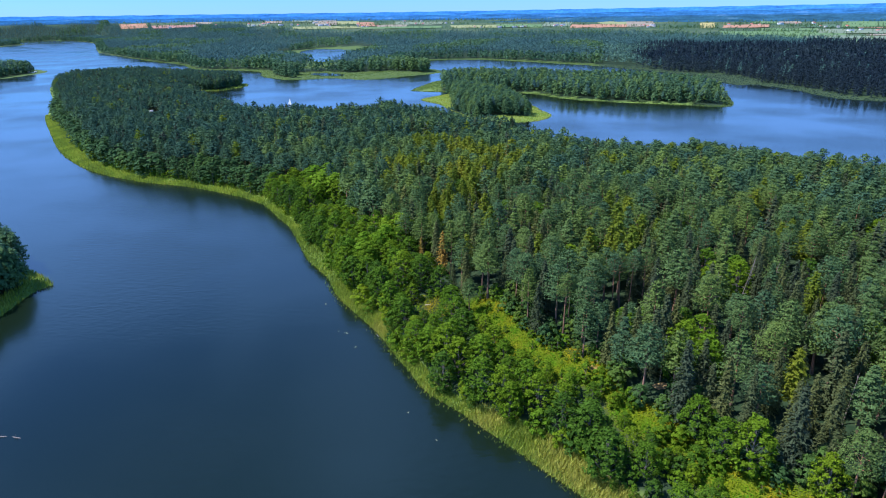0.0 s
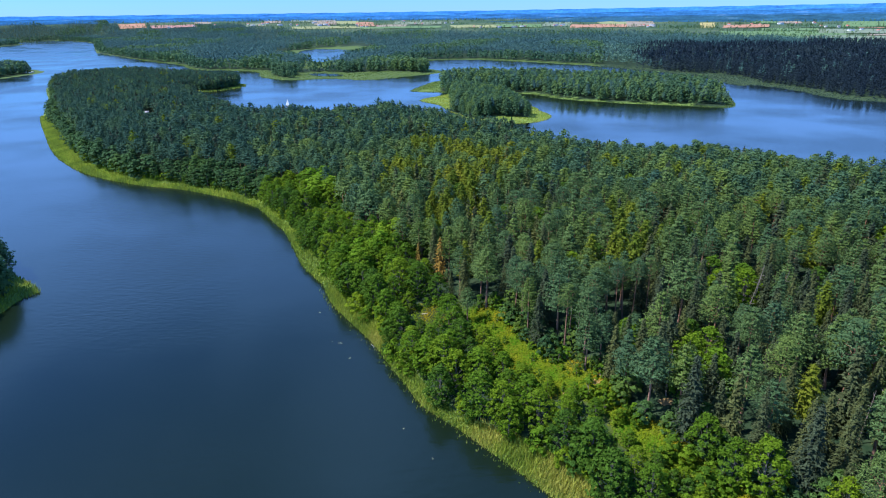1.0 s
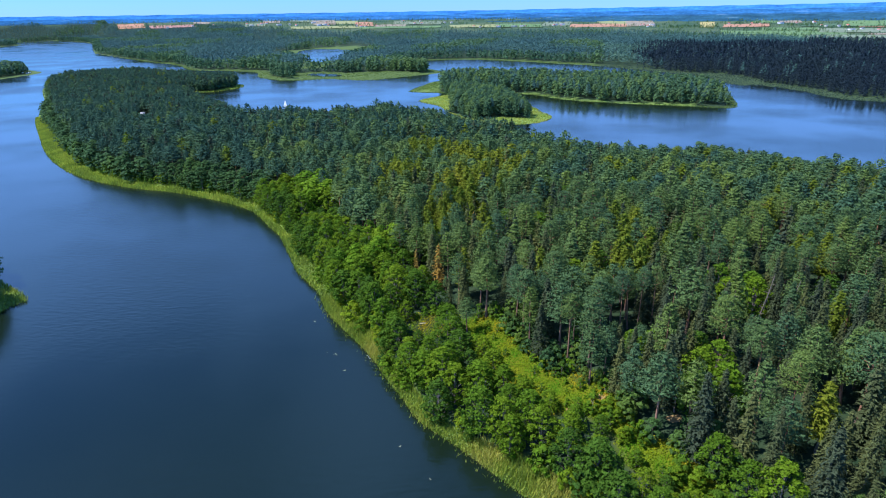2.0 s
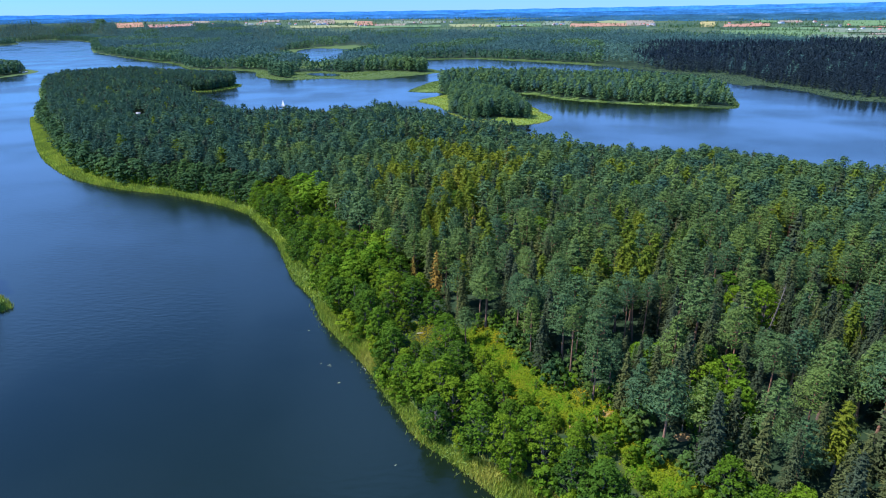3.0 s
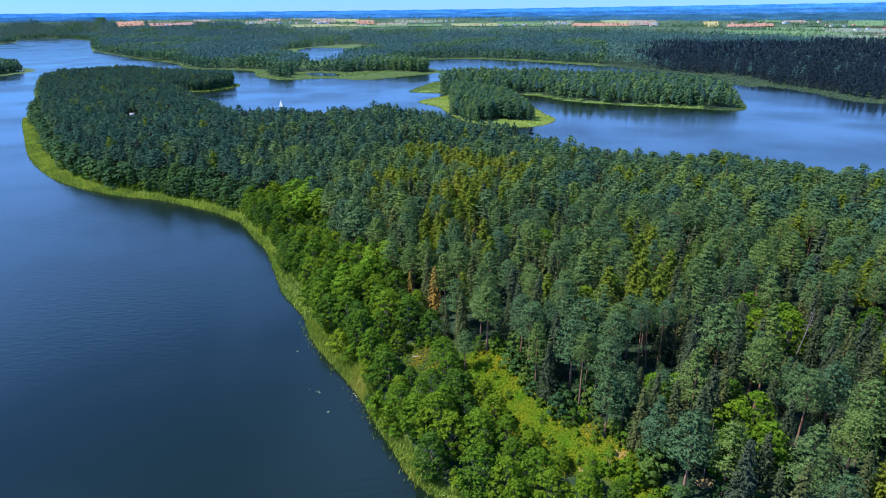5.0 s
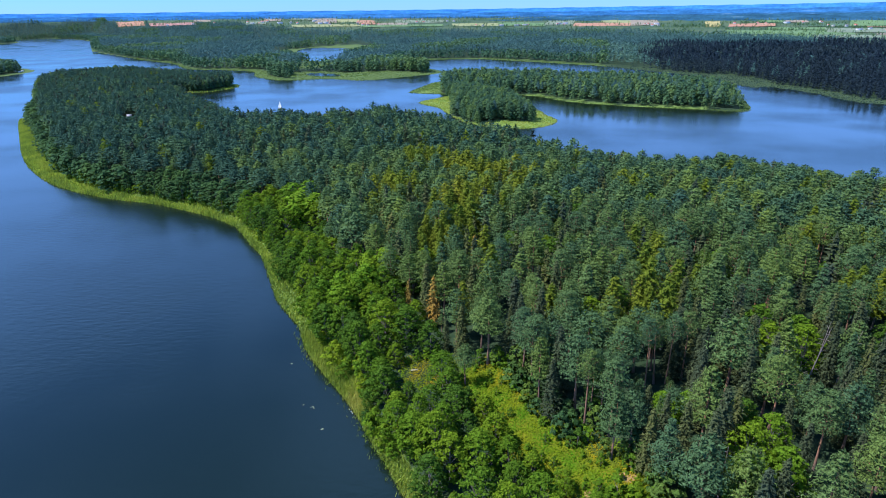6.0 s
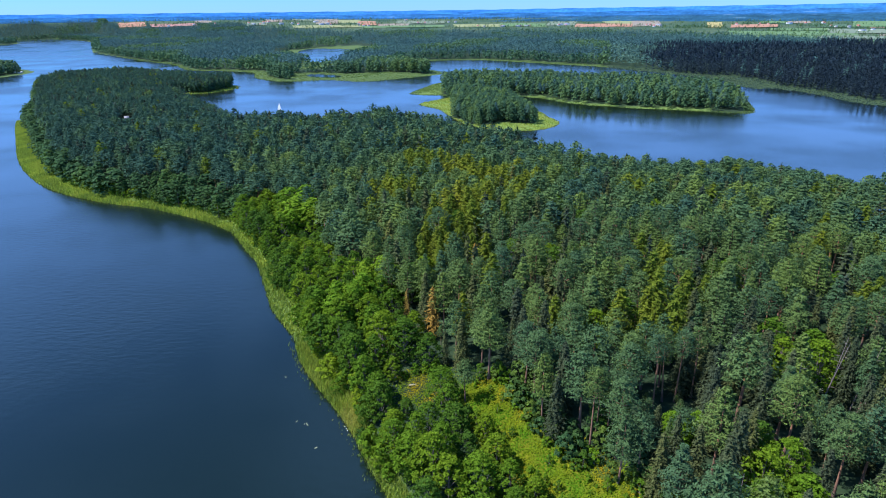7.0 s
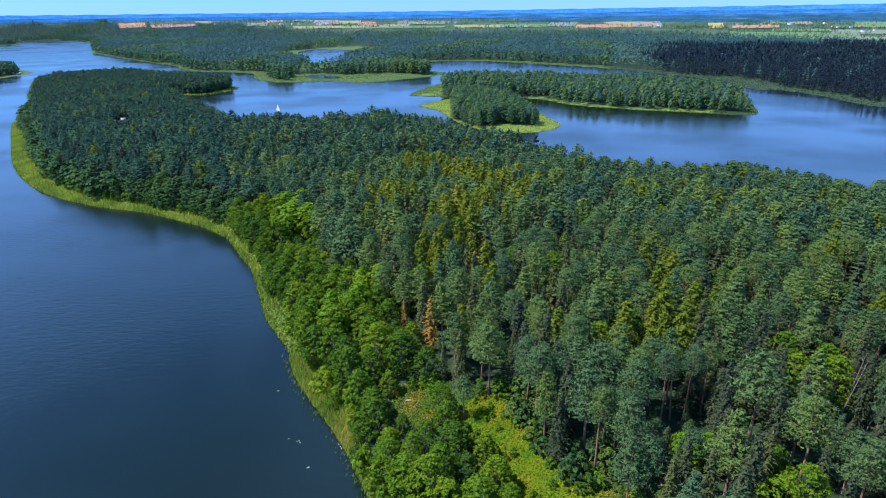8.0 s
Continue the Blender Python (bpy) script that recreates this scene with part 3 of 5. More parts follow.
def spruce_crown(g, h, levels, arms, per, leaf, low=0.08, wide=0.15, droop=-0.35, taper=0.85, bare=0.0, rise=0.25):
    """A conifer: whorls of branches, each a row of sprays; rise: how steeply their tips point up."""
    base = h * low
    c, n, to = [], [], []
    for i in range(levels):
        u = i / levels
        z = base + (h - base) * u
        r = h * wide * (1 - u) ** taper * (0.75 + 0.25 * min(1, u / 0.2)) + 0.25
        turn = g.uniform(0, 6.28)
        count = max(3, int(arms * (1 - 0.5 * u)))
        for k in range(count):
            a = turn + 6.283 * k / count + g.uniform(-0.25, 0.25)
            ln = r * g.uniform(0.75, 1.15)
            f = bare + (1 - bare) * (np.arange(per) + g.uniform(0.2, 0.9, per)) / per
            out = np.stack([np.cos(a) * f * ln, np.sin(a) * f * ln, z + droop * ln * f ** 1.3 + g.normal(0, 0.12, per)], 1)
            side = np.array([-math.sin(a), math.cos(a), 0]) * g.normal(0, 0.16 * ln, (per, 1)) * f[:, None]
            c.append(out + side)
            n.append(unit(np.array([math.cos(a) * 0.7, math.sin(a) * 0.7, 0.85 - 0.3 * min(rise, 1.0)]) + 0.33 * g.normal(size=(per, 3))))
            to.append(np.array([math.cos(a), math.sin(a), rise]) + 0.5 * g.normal(size=(per, 3)))
    c.append(np.stack([np.zeros(4), np.zeros(4), np.linspace(h - 0.9, h, 4)], 1))
    n.append(unit(g.normal(size=(4, 3))))
    to.append(np.tile((0.1, 0.1, 1.0), (4, 1)))
    return sprays(g, np.concatenate(c), np.concatenate(n), leaf, 0.42, np.concatenate(to)), []


def broad_crown(g, h, count, per, leaf, wide=0.30, low=0.12, stray=0.45):
    """A broad-leaved tree: an uneven dome of leaf clumps over lower skirts."""
    golden = 2.399963
    i = np.arange(count)
    t = (i + 0.5) / count
    a = i * golden + g.uniform(-0.3, 0.3, count)
    s = np.sin(np.pi * (0.10 + 0.86 * t) ** 0.75) ** 0.6
    r = h * wide * s * g.uniform(0.72, 1.12, count)
    z = h * (low + (0.95 - low) * t) + g.normal(0, 0.3, count)
    pad = h * 0.085 * g.uniform(0.75, 1.3, count) * (36 / max(count, 20)) ** 0.4
    c = np.column_stack([np.cos(a) * (r - pad * 0.5), np.sin(a) * (r - pad * 0.5), z])
    rad = np.column_stack([pad, pad, pad * 0.85])
    limbs = [(np.array([0, 0, max(0.5, zz - 0.35 * h)]), cc) for cc, zz in zip(c[::4], z[::4])]
    c = np.concatenate([c, [[0, 0, h * 0.93]]])
    rad = np.concatenate([rad, [[h * 0.08] * 3]])
    return clumps(g, c, rad, per, leaf, 0.4, 0.75, stray), limbs


def trunk_piece(g, h, r, limbs=(), sides=7):
    sway = g.normal(0, 0.012 * h, 2)
    f = np.linspace(0, 1, 6)
    pts = np.column_stack([sway[0] * np.sin(f * 3), sway[1] * np.sin(f * 2.4), h * 0.97 * f - 0.6 * (f == 0)])
    pieces = [tube(pts, r * (1 - f) ** 0.8 * (1 + 0.5 * (f == 0)) + 0.02, sides)]
    for a, b in limbs:
        mid = (a + b) / 2 + np.array([0, 0, -0.15])
        pieces.append(tube([a, mid, b], (0.09, 0.06, 0.025), 3))
    return merge(*pieces)


TREE_LABELS = {
    "pine_tree": ("tall Scots pine with blue-green needle pads on an orange trunk", "pine tree", "pines of the wooded peninsula"),
    "spruce_tree": ("dark green spruce with drooping branches among the pines", "spruce tree", "spruces of the wooded peninsula"),
    "larch_tree": ("yellow-green larch with soft feathery branches", "larch tree", "larches of the wooded peninsula"),
    "broadleaf_tree": ("leafy bright green broad-leaved tree near the lake shore", "leafy tree", "leafy trees along the shore"),
    "shrub": ("low green bush in the sunlit grassy clearing", "bush", "bushes of the clearing"),
    "dead_spruce": ("dead spruce with rust-brown needles among green trees", "dead tree", "dead trees in the wood"),
}


TREE_TINT = {"pine_tree": 0.16, "broadleaf_tree": 0.02}


def tree_thing(kind, g, crown, limbs, h, r, leaf_mat, bark_mat):
    root = new(kind)
    root.empty_display_size = 0.5
    label, cat, group = TREE_LABELS[kind]
    tagged(root, label, cat, group)
    v, q, t = trunk_piece(g, h, r, limbs)
    part("trunk", make_mesh("trunk", v, q, t, bark_mat, None, True), root)
    part("crown", make_mesh("crown", *crown, leaf_mat, {"tint": np.full(len(crown[0]), TREE_TINT.get(kind, 0.0))}), root)
    return root


g = np.random.default_rng(5)
NEAR = {k: [] for k in TREE_LABELS}
for h, low, taper in ((20.0, 0.50, 0.5), (21.5, 0.46, 0.65), (20.5, 0.50, 0.45)):
    crown, limbs = pine_crown(g, h, 8, 8, 34, 0.29, low, taper, 0.8)
    NEAR["pine_tree"].append((tree_thing("pine_tree", g, crown, limbs, h, 0.24, PINE, PINE_BARK), h))
for h, low, taper, droop in ((20.0, 0.46, 0.62, 0.34), (21.0, 0.42, 0.80, 0.38), (19.0, 0.50, 0.55, 0.28), (20.5, 0.44, 0.72, 0.42), (21.5, 0.40, 0.9, 0.36)):
    crown, limbs = spruce_crown(g, h, 13, 11, 18, 0.31, low, 0.22, droop, taper, 0.3, 1.0)
    NEAR["pine_tree"].append((tree_thing("pine_tree", g, crown, limbs, h, 0.24, PINE, PINE_BARK), h))
for h in (16.0, 18.0):
    crown, limbs = pine_crown(g, h, 11, 7, 26, 0.32, 0.32, 0.95)
    NEAR["pine_tree"].append((tree_thing("pine_tree", g, crown, limbs, h, 0.22, PINE, PINE_BARK), h))
for h in (21.0, 23.0, 18.0):
    crown, limbs = spruce_crown(g, h, 24, 10, 11, 0.42)
    NEAR["spruce_tree"].append((tree_thing("spruce_tree", g, crown, limbs, h, 0.22, SPRUCE, BARK), h))
for h in (21.0, 23.0):
    crown, limbs = spruce_crown(g, h, 18, 9, 12, 0.5, 0.25, 0.19, 0.16, 0.75)
    NEAR["larch_tree"].append((tree_thing("larch_tree", g, crown, limbs, h, 0.22, LARCH, BARK), h))
for h, leaf_mat in ((14.0, BROAD), (15.5, BROAD), (13.0, BROAD), (16.5, BROAD)):
    crown, limbs = broad_crown(g, h, 84, 22, 0.31, 0.30, 0.12, 0.9)
    NEAR["broadleaf_tree"].append((tree_thing("broadleaf_tree", g, crown, limbs, h, 0.20, leaf_mat, BARK), h))
for h, leaf_mat in ((2.2, SHRUB), (4.0, BROAD), (3.0, SHRUB), (4.6, BROAD)):
    crown, limbs = broad_crown(g, h, 16, 22, 0.24, 0.42, 0.05)
    NEAR["shrub"].append((tree_thing("shrub", g, crown, limbs, h, 0.06, leaf_mat, BARK), h))
for h in (19.0,):
    crown, limbs = spruce_crown(g, h, 18, 8, 6, 0.46, 0.12, 0.15)
    NEAR["dead_spruce"].append((tree_thing("dead_spruce", g, crown, limbs, h, 0.18, DRY, BARK), h))

# lighter crowns for trees farther off: (pine, spruce, larch, leafy), unit height 20
MID = {
    "pine_tree": [spruce_crown(g, 20.0, 9, 10, 7, 0.56, lo, wd, dr, tp, 0.25, 1.1)[0] for lo, wd, dr, tp in (
        (0.52, 0.23, 0.34, 0.68), (0.48, 0.22, 0.40, 0.78), (0.55, 0.24, 0.30, 0.60), (0.46, 0.21, 0.36, 0.85), (0.50, 0.23, 0.45, 0.72), (0.54, 0.23, 0.25, 0.64), (0.44, 0.22, 0.3, 0.9))]
    + [pine_crown(g, 20.0, 6, 6, 14, 0.52, lo, tp, 0.5)[0] for lo, tp in ((0.5, 0.62),)],
    "spruce_tree": [spruce_crown(g, 20.0, 13, 7, 4, 0.85)[0] for _ in range(3)],
    "larch_tree": [spruce_crown(g, 20.0, 11, 8, 6, 0.68, 0.4, 0.24, 0.16, 0.72)[0] for _ in range(3)],
    "broadleaf_tree": [broad_crown(g, 20.0, 40, 12, 0.62, 0.27, 0.12, 0.5)[0] for _ in range(4)],
}
FAR = {
    "pine_tree": [spruce_crown(g, 20.0, 7, 8, 4, 0.84, lo, 0.23, dr, tp, 0.25, 1.1)[0] for lo, dr, tp in ((0.5, 0.34, 0.68), (0.54, 0.28, 0.60), (0.48, 0.4, 0.8), (0.52, 0.3, 0.72), (0.46, 0.35, 0.88))]
    + [pine_crown(g, 20.0, 5, 5, 8, 0.8, lo, tp, 0.4)[0] for lo, tp in ((0.5, 0.62),)],
    "spruce_tree": [spruce_crown(g, 20.0, 7, 5, 2, 1.5)[0] for _ in range(3)],
    "larch_tree": [spruce_crown(g, 20.0, 8, 6, 4, 1.0, 0.4, 0.23, 0.16, 0.72)[0] for _ in range(2)],
    "broadleaf_tree": [broad_crown(g, 20.0, 22, 6, 1.15, 0.27, 0.12, 0.2)[0] for _ in range(4)],
}


REMOTE = {
    "pine_tree": [pine_crown(g, 20.0, 4, 4, 4, 1.35, lo, tp, 0.2)[0] for lo, tp in ((0.5, 0.75), (0.42, 0.9), (0.54, 0.65))] + [spruce_crown(g, 20.0, 6, 5, 2, 1.5, 0.42, 0.2, 0.1)[0]],
    "spruce_tree": FAR["spruce_tree"],
    "broadleaf_tree": [broad_crown(g, 20.0, 18, 4, 1.5, 0.27, 0.12, 0.2)[0] for _ in range(4)],
}
YOUNG = [broad_crown(g, 20.0, 60, 16, 0.55)[0] for _ in range(2)]


DISTANT = {
    "pine_tree": [pine_crown(g, 20.0, 3, 3, 1, 2.5, None, 0.8, 0.25)[0] for _ in range(5)],
    "spruce_tree": [spruce_crown(g, 20.0, 4, 3, 1, 2.6)[0] for _ in range(5)],
    "broadleaf_tree": [broad_crown(g, 20.0, 11, 1, 2.8, 0.27)[0] for _ in range(5)],
}


NEAR_BUSH = [broad_crown(g, 20.0, 20, 16, 1.3, 0.42, 0.05)[0] for _ in range(3)]


def stand(name, templates, p, z, height, mat, label, seed, span=None, tone=None):
    """Many trees as one object."""
    g = np.random.default_rng(seed)
    pick, spin = g.integers(0, len(templates), len(p)), g.uniform(0, 6.283, len(p))
    tint, wide = g.uniform(0, 1, len(p)) if tone is None else tone, g.uniform(0.85, 1.2, len(p))
    vs, qs, ts, tn, k = [], [], [], [], 0
    for i, tpl in enumerate(templates):
        m = pick == i
        if not m.any():
            continue
        v, q, t = tpl
        s = (height[m] / 20.0)[:, None]
        ws = s * wide[m][:, None] if span is None else 0.5 * s + 0.5 * span[m][:, None]
        c, sn = np.cos(spin[m])[:, None], np.sin(spin[m])[:, None]
        x = (v[:, 0] * c - v[:, 1] * sn) * ws + p[m, 0][:, None]
        y = (v[:, 0] * sn + v[:, 1] * c) * ws + p[m, 1][:, None]
        zz = v[:, 2] * s + z[m][:, None]
        vs.append(np.stack([x, y, zz], -1).reshape(-1, 3))
        off = k + np.arange(m.sum())[:, None, None] * len(v)
        qs.append((q[None] + off).reshape(-1, 4))
        ts.append((t[None] + off).reshape(-1, 3))
        tn.append(np.repeat(tint[m], len(v)))
        k += m.sum() * len(v)
    if not vs:
        return
    me = make_mesh(name, np.concatenate(vs), np.concatenate(qs), np.concatenate(ts), mat, {"tint": np.concatenate(tn), "many": np.ones(k)})
    tagged(new(name, me), label, "forest", kind="stuff")


def trunks(name, p, z, height, mat, label):
    v, q, _ = tube([(0, 0, -0.5), (0, 0, 6), (0, 0, 12)], (0.30, 0.24, 0.14), 4)
    n = len(p)
    s = (height / 20.0)[:, None]
    vv = np.stack([v[:, 0] + p[:, :1], v[:, 1] + p[:, 1:2], v[:, 2] * s + z[:, None]], -1).reshape(-1, 3)
    qq = (q[None] + np.arange(n)[:, None, None] * len(v)).reshape(-1, 4)
    tagged(new(name, make_mesh(name, vv, qq, None, mat)), label, "tree trunks", kind="stuff")


def lattice(g, x0, x1, y0, y1, s):
    """An uneven lattice of places about s apart."""
    xs, ys = np.arange(x0, x1, s), np.arange(y0, y1, s * 0.87)
    X, Y = np.meshgrid(xs, ys)
    X = X + (np.arange(len(ys)) % 2)[:, None] * s / 2
    p = np.stack([X, Y], -1).reshape(-1, 2)
    return p + g.uniform(-0.48, 0.48, p.shape) * s


def scattered(g, area, r0, r1, tries):
    """Trees of uneven reach, none closer than their crowns allow: places and reaches."""
    x0, x1, y0, y1 = area
    cell, taken, out, reach = 2 * r1, {}, [], []
    for bias in (1.6, 1.0, 0.5):
        q = np.column_stack([g.uniform(x0, x1, tries * 2), g.uniform(y0, y1, tries * 2)])
        q = q[facing(q)]
        rr = r0 + (r1 - r0) * g.uniform(size=len(q)) ** (1 / bias)
        for (x, y), r in zip(q.tolist(), rr.tolist()):
            i, j = int(x // cell), int(y // cell)
            if all((x - a) ** 2 + (y - b) ** 2 > (0.66 * (r + s)) ** 2 for u in (i - 1, i, i + 1) for v in (j - 1, j, j + 1) for a, b, s in taken.get((u, v), ())):
                taken.setdefault((i, j), []).append((x, y, r))
                out.append((x, y))
                reach.append(r)
    return np.array(out), np.array(reach)


def on_ground(x, y, lands):
    return float(survey([(x, y)], lands)[0][0])


def facing(p, half=41.0):
    return np.abs(np.degrees(np.arctan2(p[:, 0], p[:, 1] + 12))) < np.where(p[:, 1] < 300, half + 8, half)


# --- the peninsula's wood ---
g = np.random.default_rng(21)
p, room = scattered(g, (-720, 520, 48, 1260), 2.7, 5.5, 42000)
z, d, w = survey(p, ("peninsula",))
keep = (d > w + np.where((p[:, 1] < 320) & (p[:, 0] < 60), 1.5, 0.3)) & ~in_meadow(p)
line = off_clearing(p)
keep &= line > 4.4 + 1.6 * np.sin(p[:, 1] / 7)
keep &= np.hypot(p[:, 0] + 312, p[:, 1] - 666) > 7
keep &= np.hypot(p[:, 0] + 5, p[:, 1] - 208.5) > 5.5
keep &= np.hypot(p[:, 0] - 39.5, p[:, 1] - 173.5) > 4.2
p, d, z, line, room = p[keep], (d - w)[keep], z[keep], line[keep], room[keep]
south = np.array([noise.noise((x / 38, y / 38, 3.0)) for x, y in p])
mixed = np.array([noise.noise((x / 17, y / 17, 9.0)) for x, y in p])
kind = np.full(len(p), "pine_tree", dtype=object)
kind[(mixed > 0.34) & (g.uniform(size=len(p)) < 0.75)] = "spruce_tree"
kind[(g.uniform(size=len(p)) < np.where((np.abs(p[:, 0] - 10) < 60) & (p[:, 1] < 300), 0.16, 0.08))] = "spruce_tree"
kind[(g.uniform(size=len(p)) < np.where((p[:, 0] > -40) & (p[:, 1] < 430), np.where(p[:, 1] < 200, np.where(p[:, 0] > 66, 0.03, 0.0), 0.05), 0.01))] = "larch_tree"
kind[(p[:, 0] > 60) & (p[:, 1] < 205) & (g.uniform(size=len(p)) < np.where((p[:, 0] > 74) & (p[:, 1] < 190), 0.5, 0.38))] = "spruce_tree"
kind[(mixed < -0.42) & (p[:, 1] < 420)] = "broadleaf_tree"
LARCHES = np.array([(5, 297), (4, 270), (14, 318), (37, 344), (59, 208), (75, 243), (-9, 399), (12, 379), (24, 362), (126, 215), (-22, 345), (62, 211)], float)
for c in LARCHES:
    near = (np.hypot(*(p - c).T) < np.where(c[1] > 250, 12.5, 8)) & (g.uniform(size=len(p)) < 0.85)
    kind[near] = "larch_tree"
shore = np.interp(p[:, 1], (0, 150, 250, 360, 420, 560, 760, 900, 1200), (22, 24, 30, 26, 12, 13, 14, 6, 5))
west = p[:, 0] < np.interp(p[:, 1], (0, 450, 700, 1100), (260, 40, -260, -480))
kind[(d < shore) & west & (g.uniform(size=len(p)) < np.where((d < shore * 0.75) | (p[:, 1] < 250), 1.0, 0.6))] = "broadleaf_tree"
for c in np.array([(-33, 244), (66, 152), (120, 150)], float):
    kind[np.hypot(*(p - c).T) < np.where(c[0] > 100, 6, 9)] = "broadleaf_tree"
kind[np.hypot(p[:, 0] - 56.5, p[:, 1] - 152) < 5] = "spruce_tree"
for c, r_ in (((-72, 360), 6.5), ((-68, 336), 7), ((-61, 346), 5)):
    kind[np.hypot(*(p - np.array(c)).T) < r_] = "lime_tree"
height = (15.2 + 1.35 * room + g.normal(0, 1.2, len(p))) * (1 + 0.11 * south)
height[kind == "broadleaf_tree"] = g.uniform(12, 16.5, (kind == "broadleaf_tree").sum())
height[kind == "lime_tree"] = g.uniform(14, 17.5, (kind == "lime_tree").sum())
height[kind == "spruce_tree"] = g.uniform(15, 24, (kind == "spruce_tree").sum())
height *= np.where((line < 15) & (p[:, 0] < np.interp(p[:, 1], CLEARING[::-1, 1], CLEARING[::-1, 0])), 0.72, 1.0)
height *= np.where(kind == "larch_tree", 1.04, 1.0)
height *= np.where(~west & (d < 45) & (p[:, 1] < 440), np.interp(p[:, 0], (120, 190, 230), (0.9, 0.9, 0.77)), 1.0)
height *= np.interp(p[:, 1], (400, 800), (1.0, 0.9))
height *= np.where((p[:, 1] > 430) & (p[:, 1] < 620) & (p[:, 0] > -60), 1.17, 1.0)
height *= np.where((p[:, 1] > 540) & (p[:, 1] < 860) & (p[:, 0] < -105) & (p[:, 0] > np.interp(p[:, 1], (540, 800, 1000), (-200, -330, -450))) & (d < 30), 0.74, 1.0)
span = np.clip(0.64 * room - 0.75, 0.6, 2.5) * np.select([kind == "larch_tree", kind == "spruce_tree", kind == "broadleaf_tree"], [1.0, 0.8, 0.8], 1.0)
# low growth on the lake side of things that show: place, width, height there, rise
for c, half, low, rise in (((-312.0, 666.0), 6, 4.5, 0.13), ((-67.0, 323.0), 12, 7.0, 0.22), ((-10.0, 241.0), 3.5, 6.0, 0.40), ((-1.0, 229.0), 4.5, 5.0, 0.42), ((-6.2, 205.5), 6.5, 0.6, 0.46), ((38.0, 171.5), 4.6, 2.0, 0.52), ((60.0, 184.0), 8.0, 4.0, 0.5), ((97.0, 182.0), 6.0, 5.0, 0.5)):
    way = unit(np.array((4.0, 40.0)) - np.array(c))
    away, aside = (p - np.array(c)) @ way, np.abs((p - np.array(c)) @ np.array((way[1], -way[0])))
    height = np.where((away > -2.5) & (aside < half), np.minimum(height, low + rise * np.maximum(away, 0)), height)
height = np.where((np.abs(p[:, 1] - 206) < 5) & (p[:, 0] < -4) & (p[:, 0] > -20), np.minimum(height, 1.0 + 0.8 * (-4 - p[:, 0])), height)
# the growth between the clearing and the lake is low enough to look over
sight = unit(p - np.array((3.0, 30.0)))
for t in range(2, 24, 2):
    over = off_clearing(p + sight * t) < 2.2
    height = np.where(over, np.minimum(height, 1.5 + 0.62 * t), height)
tall = (height > 3.4) & (np.hypot((p[:, 0] - 1) / 1.5, p[:, 1] - 203) > 7)
p, z, d, line, room, kind, height, span = p[tall], z[tall], d[tall], line[tall], room[tall], kind[tall], height[tall], span[tall]

patch = np.array([noise.noise((x / 26, y / 26, 17.0)) for x, y in p])
warm = np.exp(-((p[:, 0] - 5) / 60) ** 2 - ((p[:, 1] - 330) / 75) ** 2)
tone = np.clip(np.where(p[:, 1] > 215, 0.38, 0.44) + 0.36 * patch + 0.28 * warm - 0.30 * np.clip((-40 - p[:, 0]) / 160, 0, 1) + 0.06 * np.exp(-((p[:, 0] - 150) / 110) ** 2 - ((p[:, 1] - 340) / 90) ** 2) - np.interp(p[:, 1], (400, 480), (0.0, 0.12)) + g.normal(0, 0.24, len(p)), 0, 1)

tone = np.where(kind == "larch_tree", np.clip(0.35 + 0.3 * warm + 0.6 * (tone - 0.4), 0, 1), tone)

MATS = {"pine_tree": PINE, "spruce_tree": SPRUCE, "larch_tree": LARCH, "broadleaf_tree": BROAD}
STUFF = {
    "pine_tree": "blue-green Scots pines standing close together on the peninsula", "spruce_tree": "dark spruces scattered through the pine wood",
    "larch_tree": "yellow-green larches in small groups in the wood", "broadleaf_tree": "leafy trees along the peninsula's lake shore"}
for kd in MATS:
    g = np.random.default_rng(23)
    idx = np.where(kind == kd)[0]
    order = idx[np.argsort(np.hypot(p[idx, 0] - 25, p[idx, 1] - 60))]
    count = {"pine_tree": 290, "broadleaf_tree": 250, "spruce_tree": 130, "larch_tree": 60}[kd]
    single, rest = order[:count], order[count:]
    protos = NEAR[kd]
    for n_, i in enumerate(single):
        proto, h = protos[n_ % len(protos)]
        s = height[i] / h
        m = Matrix.LocRotScale((p[i, 0], p[i, 1], z[i]), Euler((0, 0, g.uniform(0, 6.28))), (min(s * 0.5 + 0.5 * span[i], 1.25 * s),) * 2 + (s,))
        if n_ < len(protos):
            proto.matrix_basis = m
        else:
            copy_thing(proto, Matrix(m) @ Matrix.Diagonal((*[1 / v for v in proto.scale], 1)))
    word = kd.replace("_tree", "")
    close = rest[p[rest, 1] < 430]
    off = rest[p[rest, 1] >= 430]
    back = close[p[close, 1] > 265] if kd == "broadleaf_tree" else close[:0]
    fore = close[p[close, 1] <= 265] if kd == "broadleaf_tree" else close
    stand(word + "_wood", MID[kd], p[fore], z[fore], height[fore], MATS[kd], STUFF[kd], 31, span[fore], tone[fore])
    if len(back):
        stand("alder_wood", MID[kd], p[back], z[back], height[back], ALDER, "dark green alders along the peninsula's lake shore", 33, span[back], tone[back])
    stand(word + "_wood", FAR[kd], p[off], z[off], height[off], MATS[kd] if kd != "broadleaf_tree" else ALDER, STUFF[kd], 32, span[off], tone[off])
    if len(close):
        trunks(word + "_trunks", p[close], z[close], height[close], PINE_BARK if kd == "pine_tree" else BARK, "bare trunks of the trees in the wood")
lime = kind == "lime_tree"
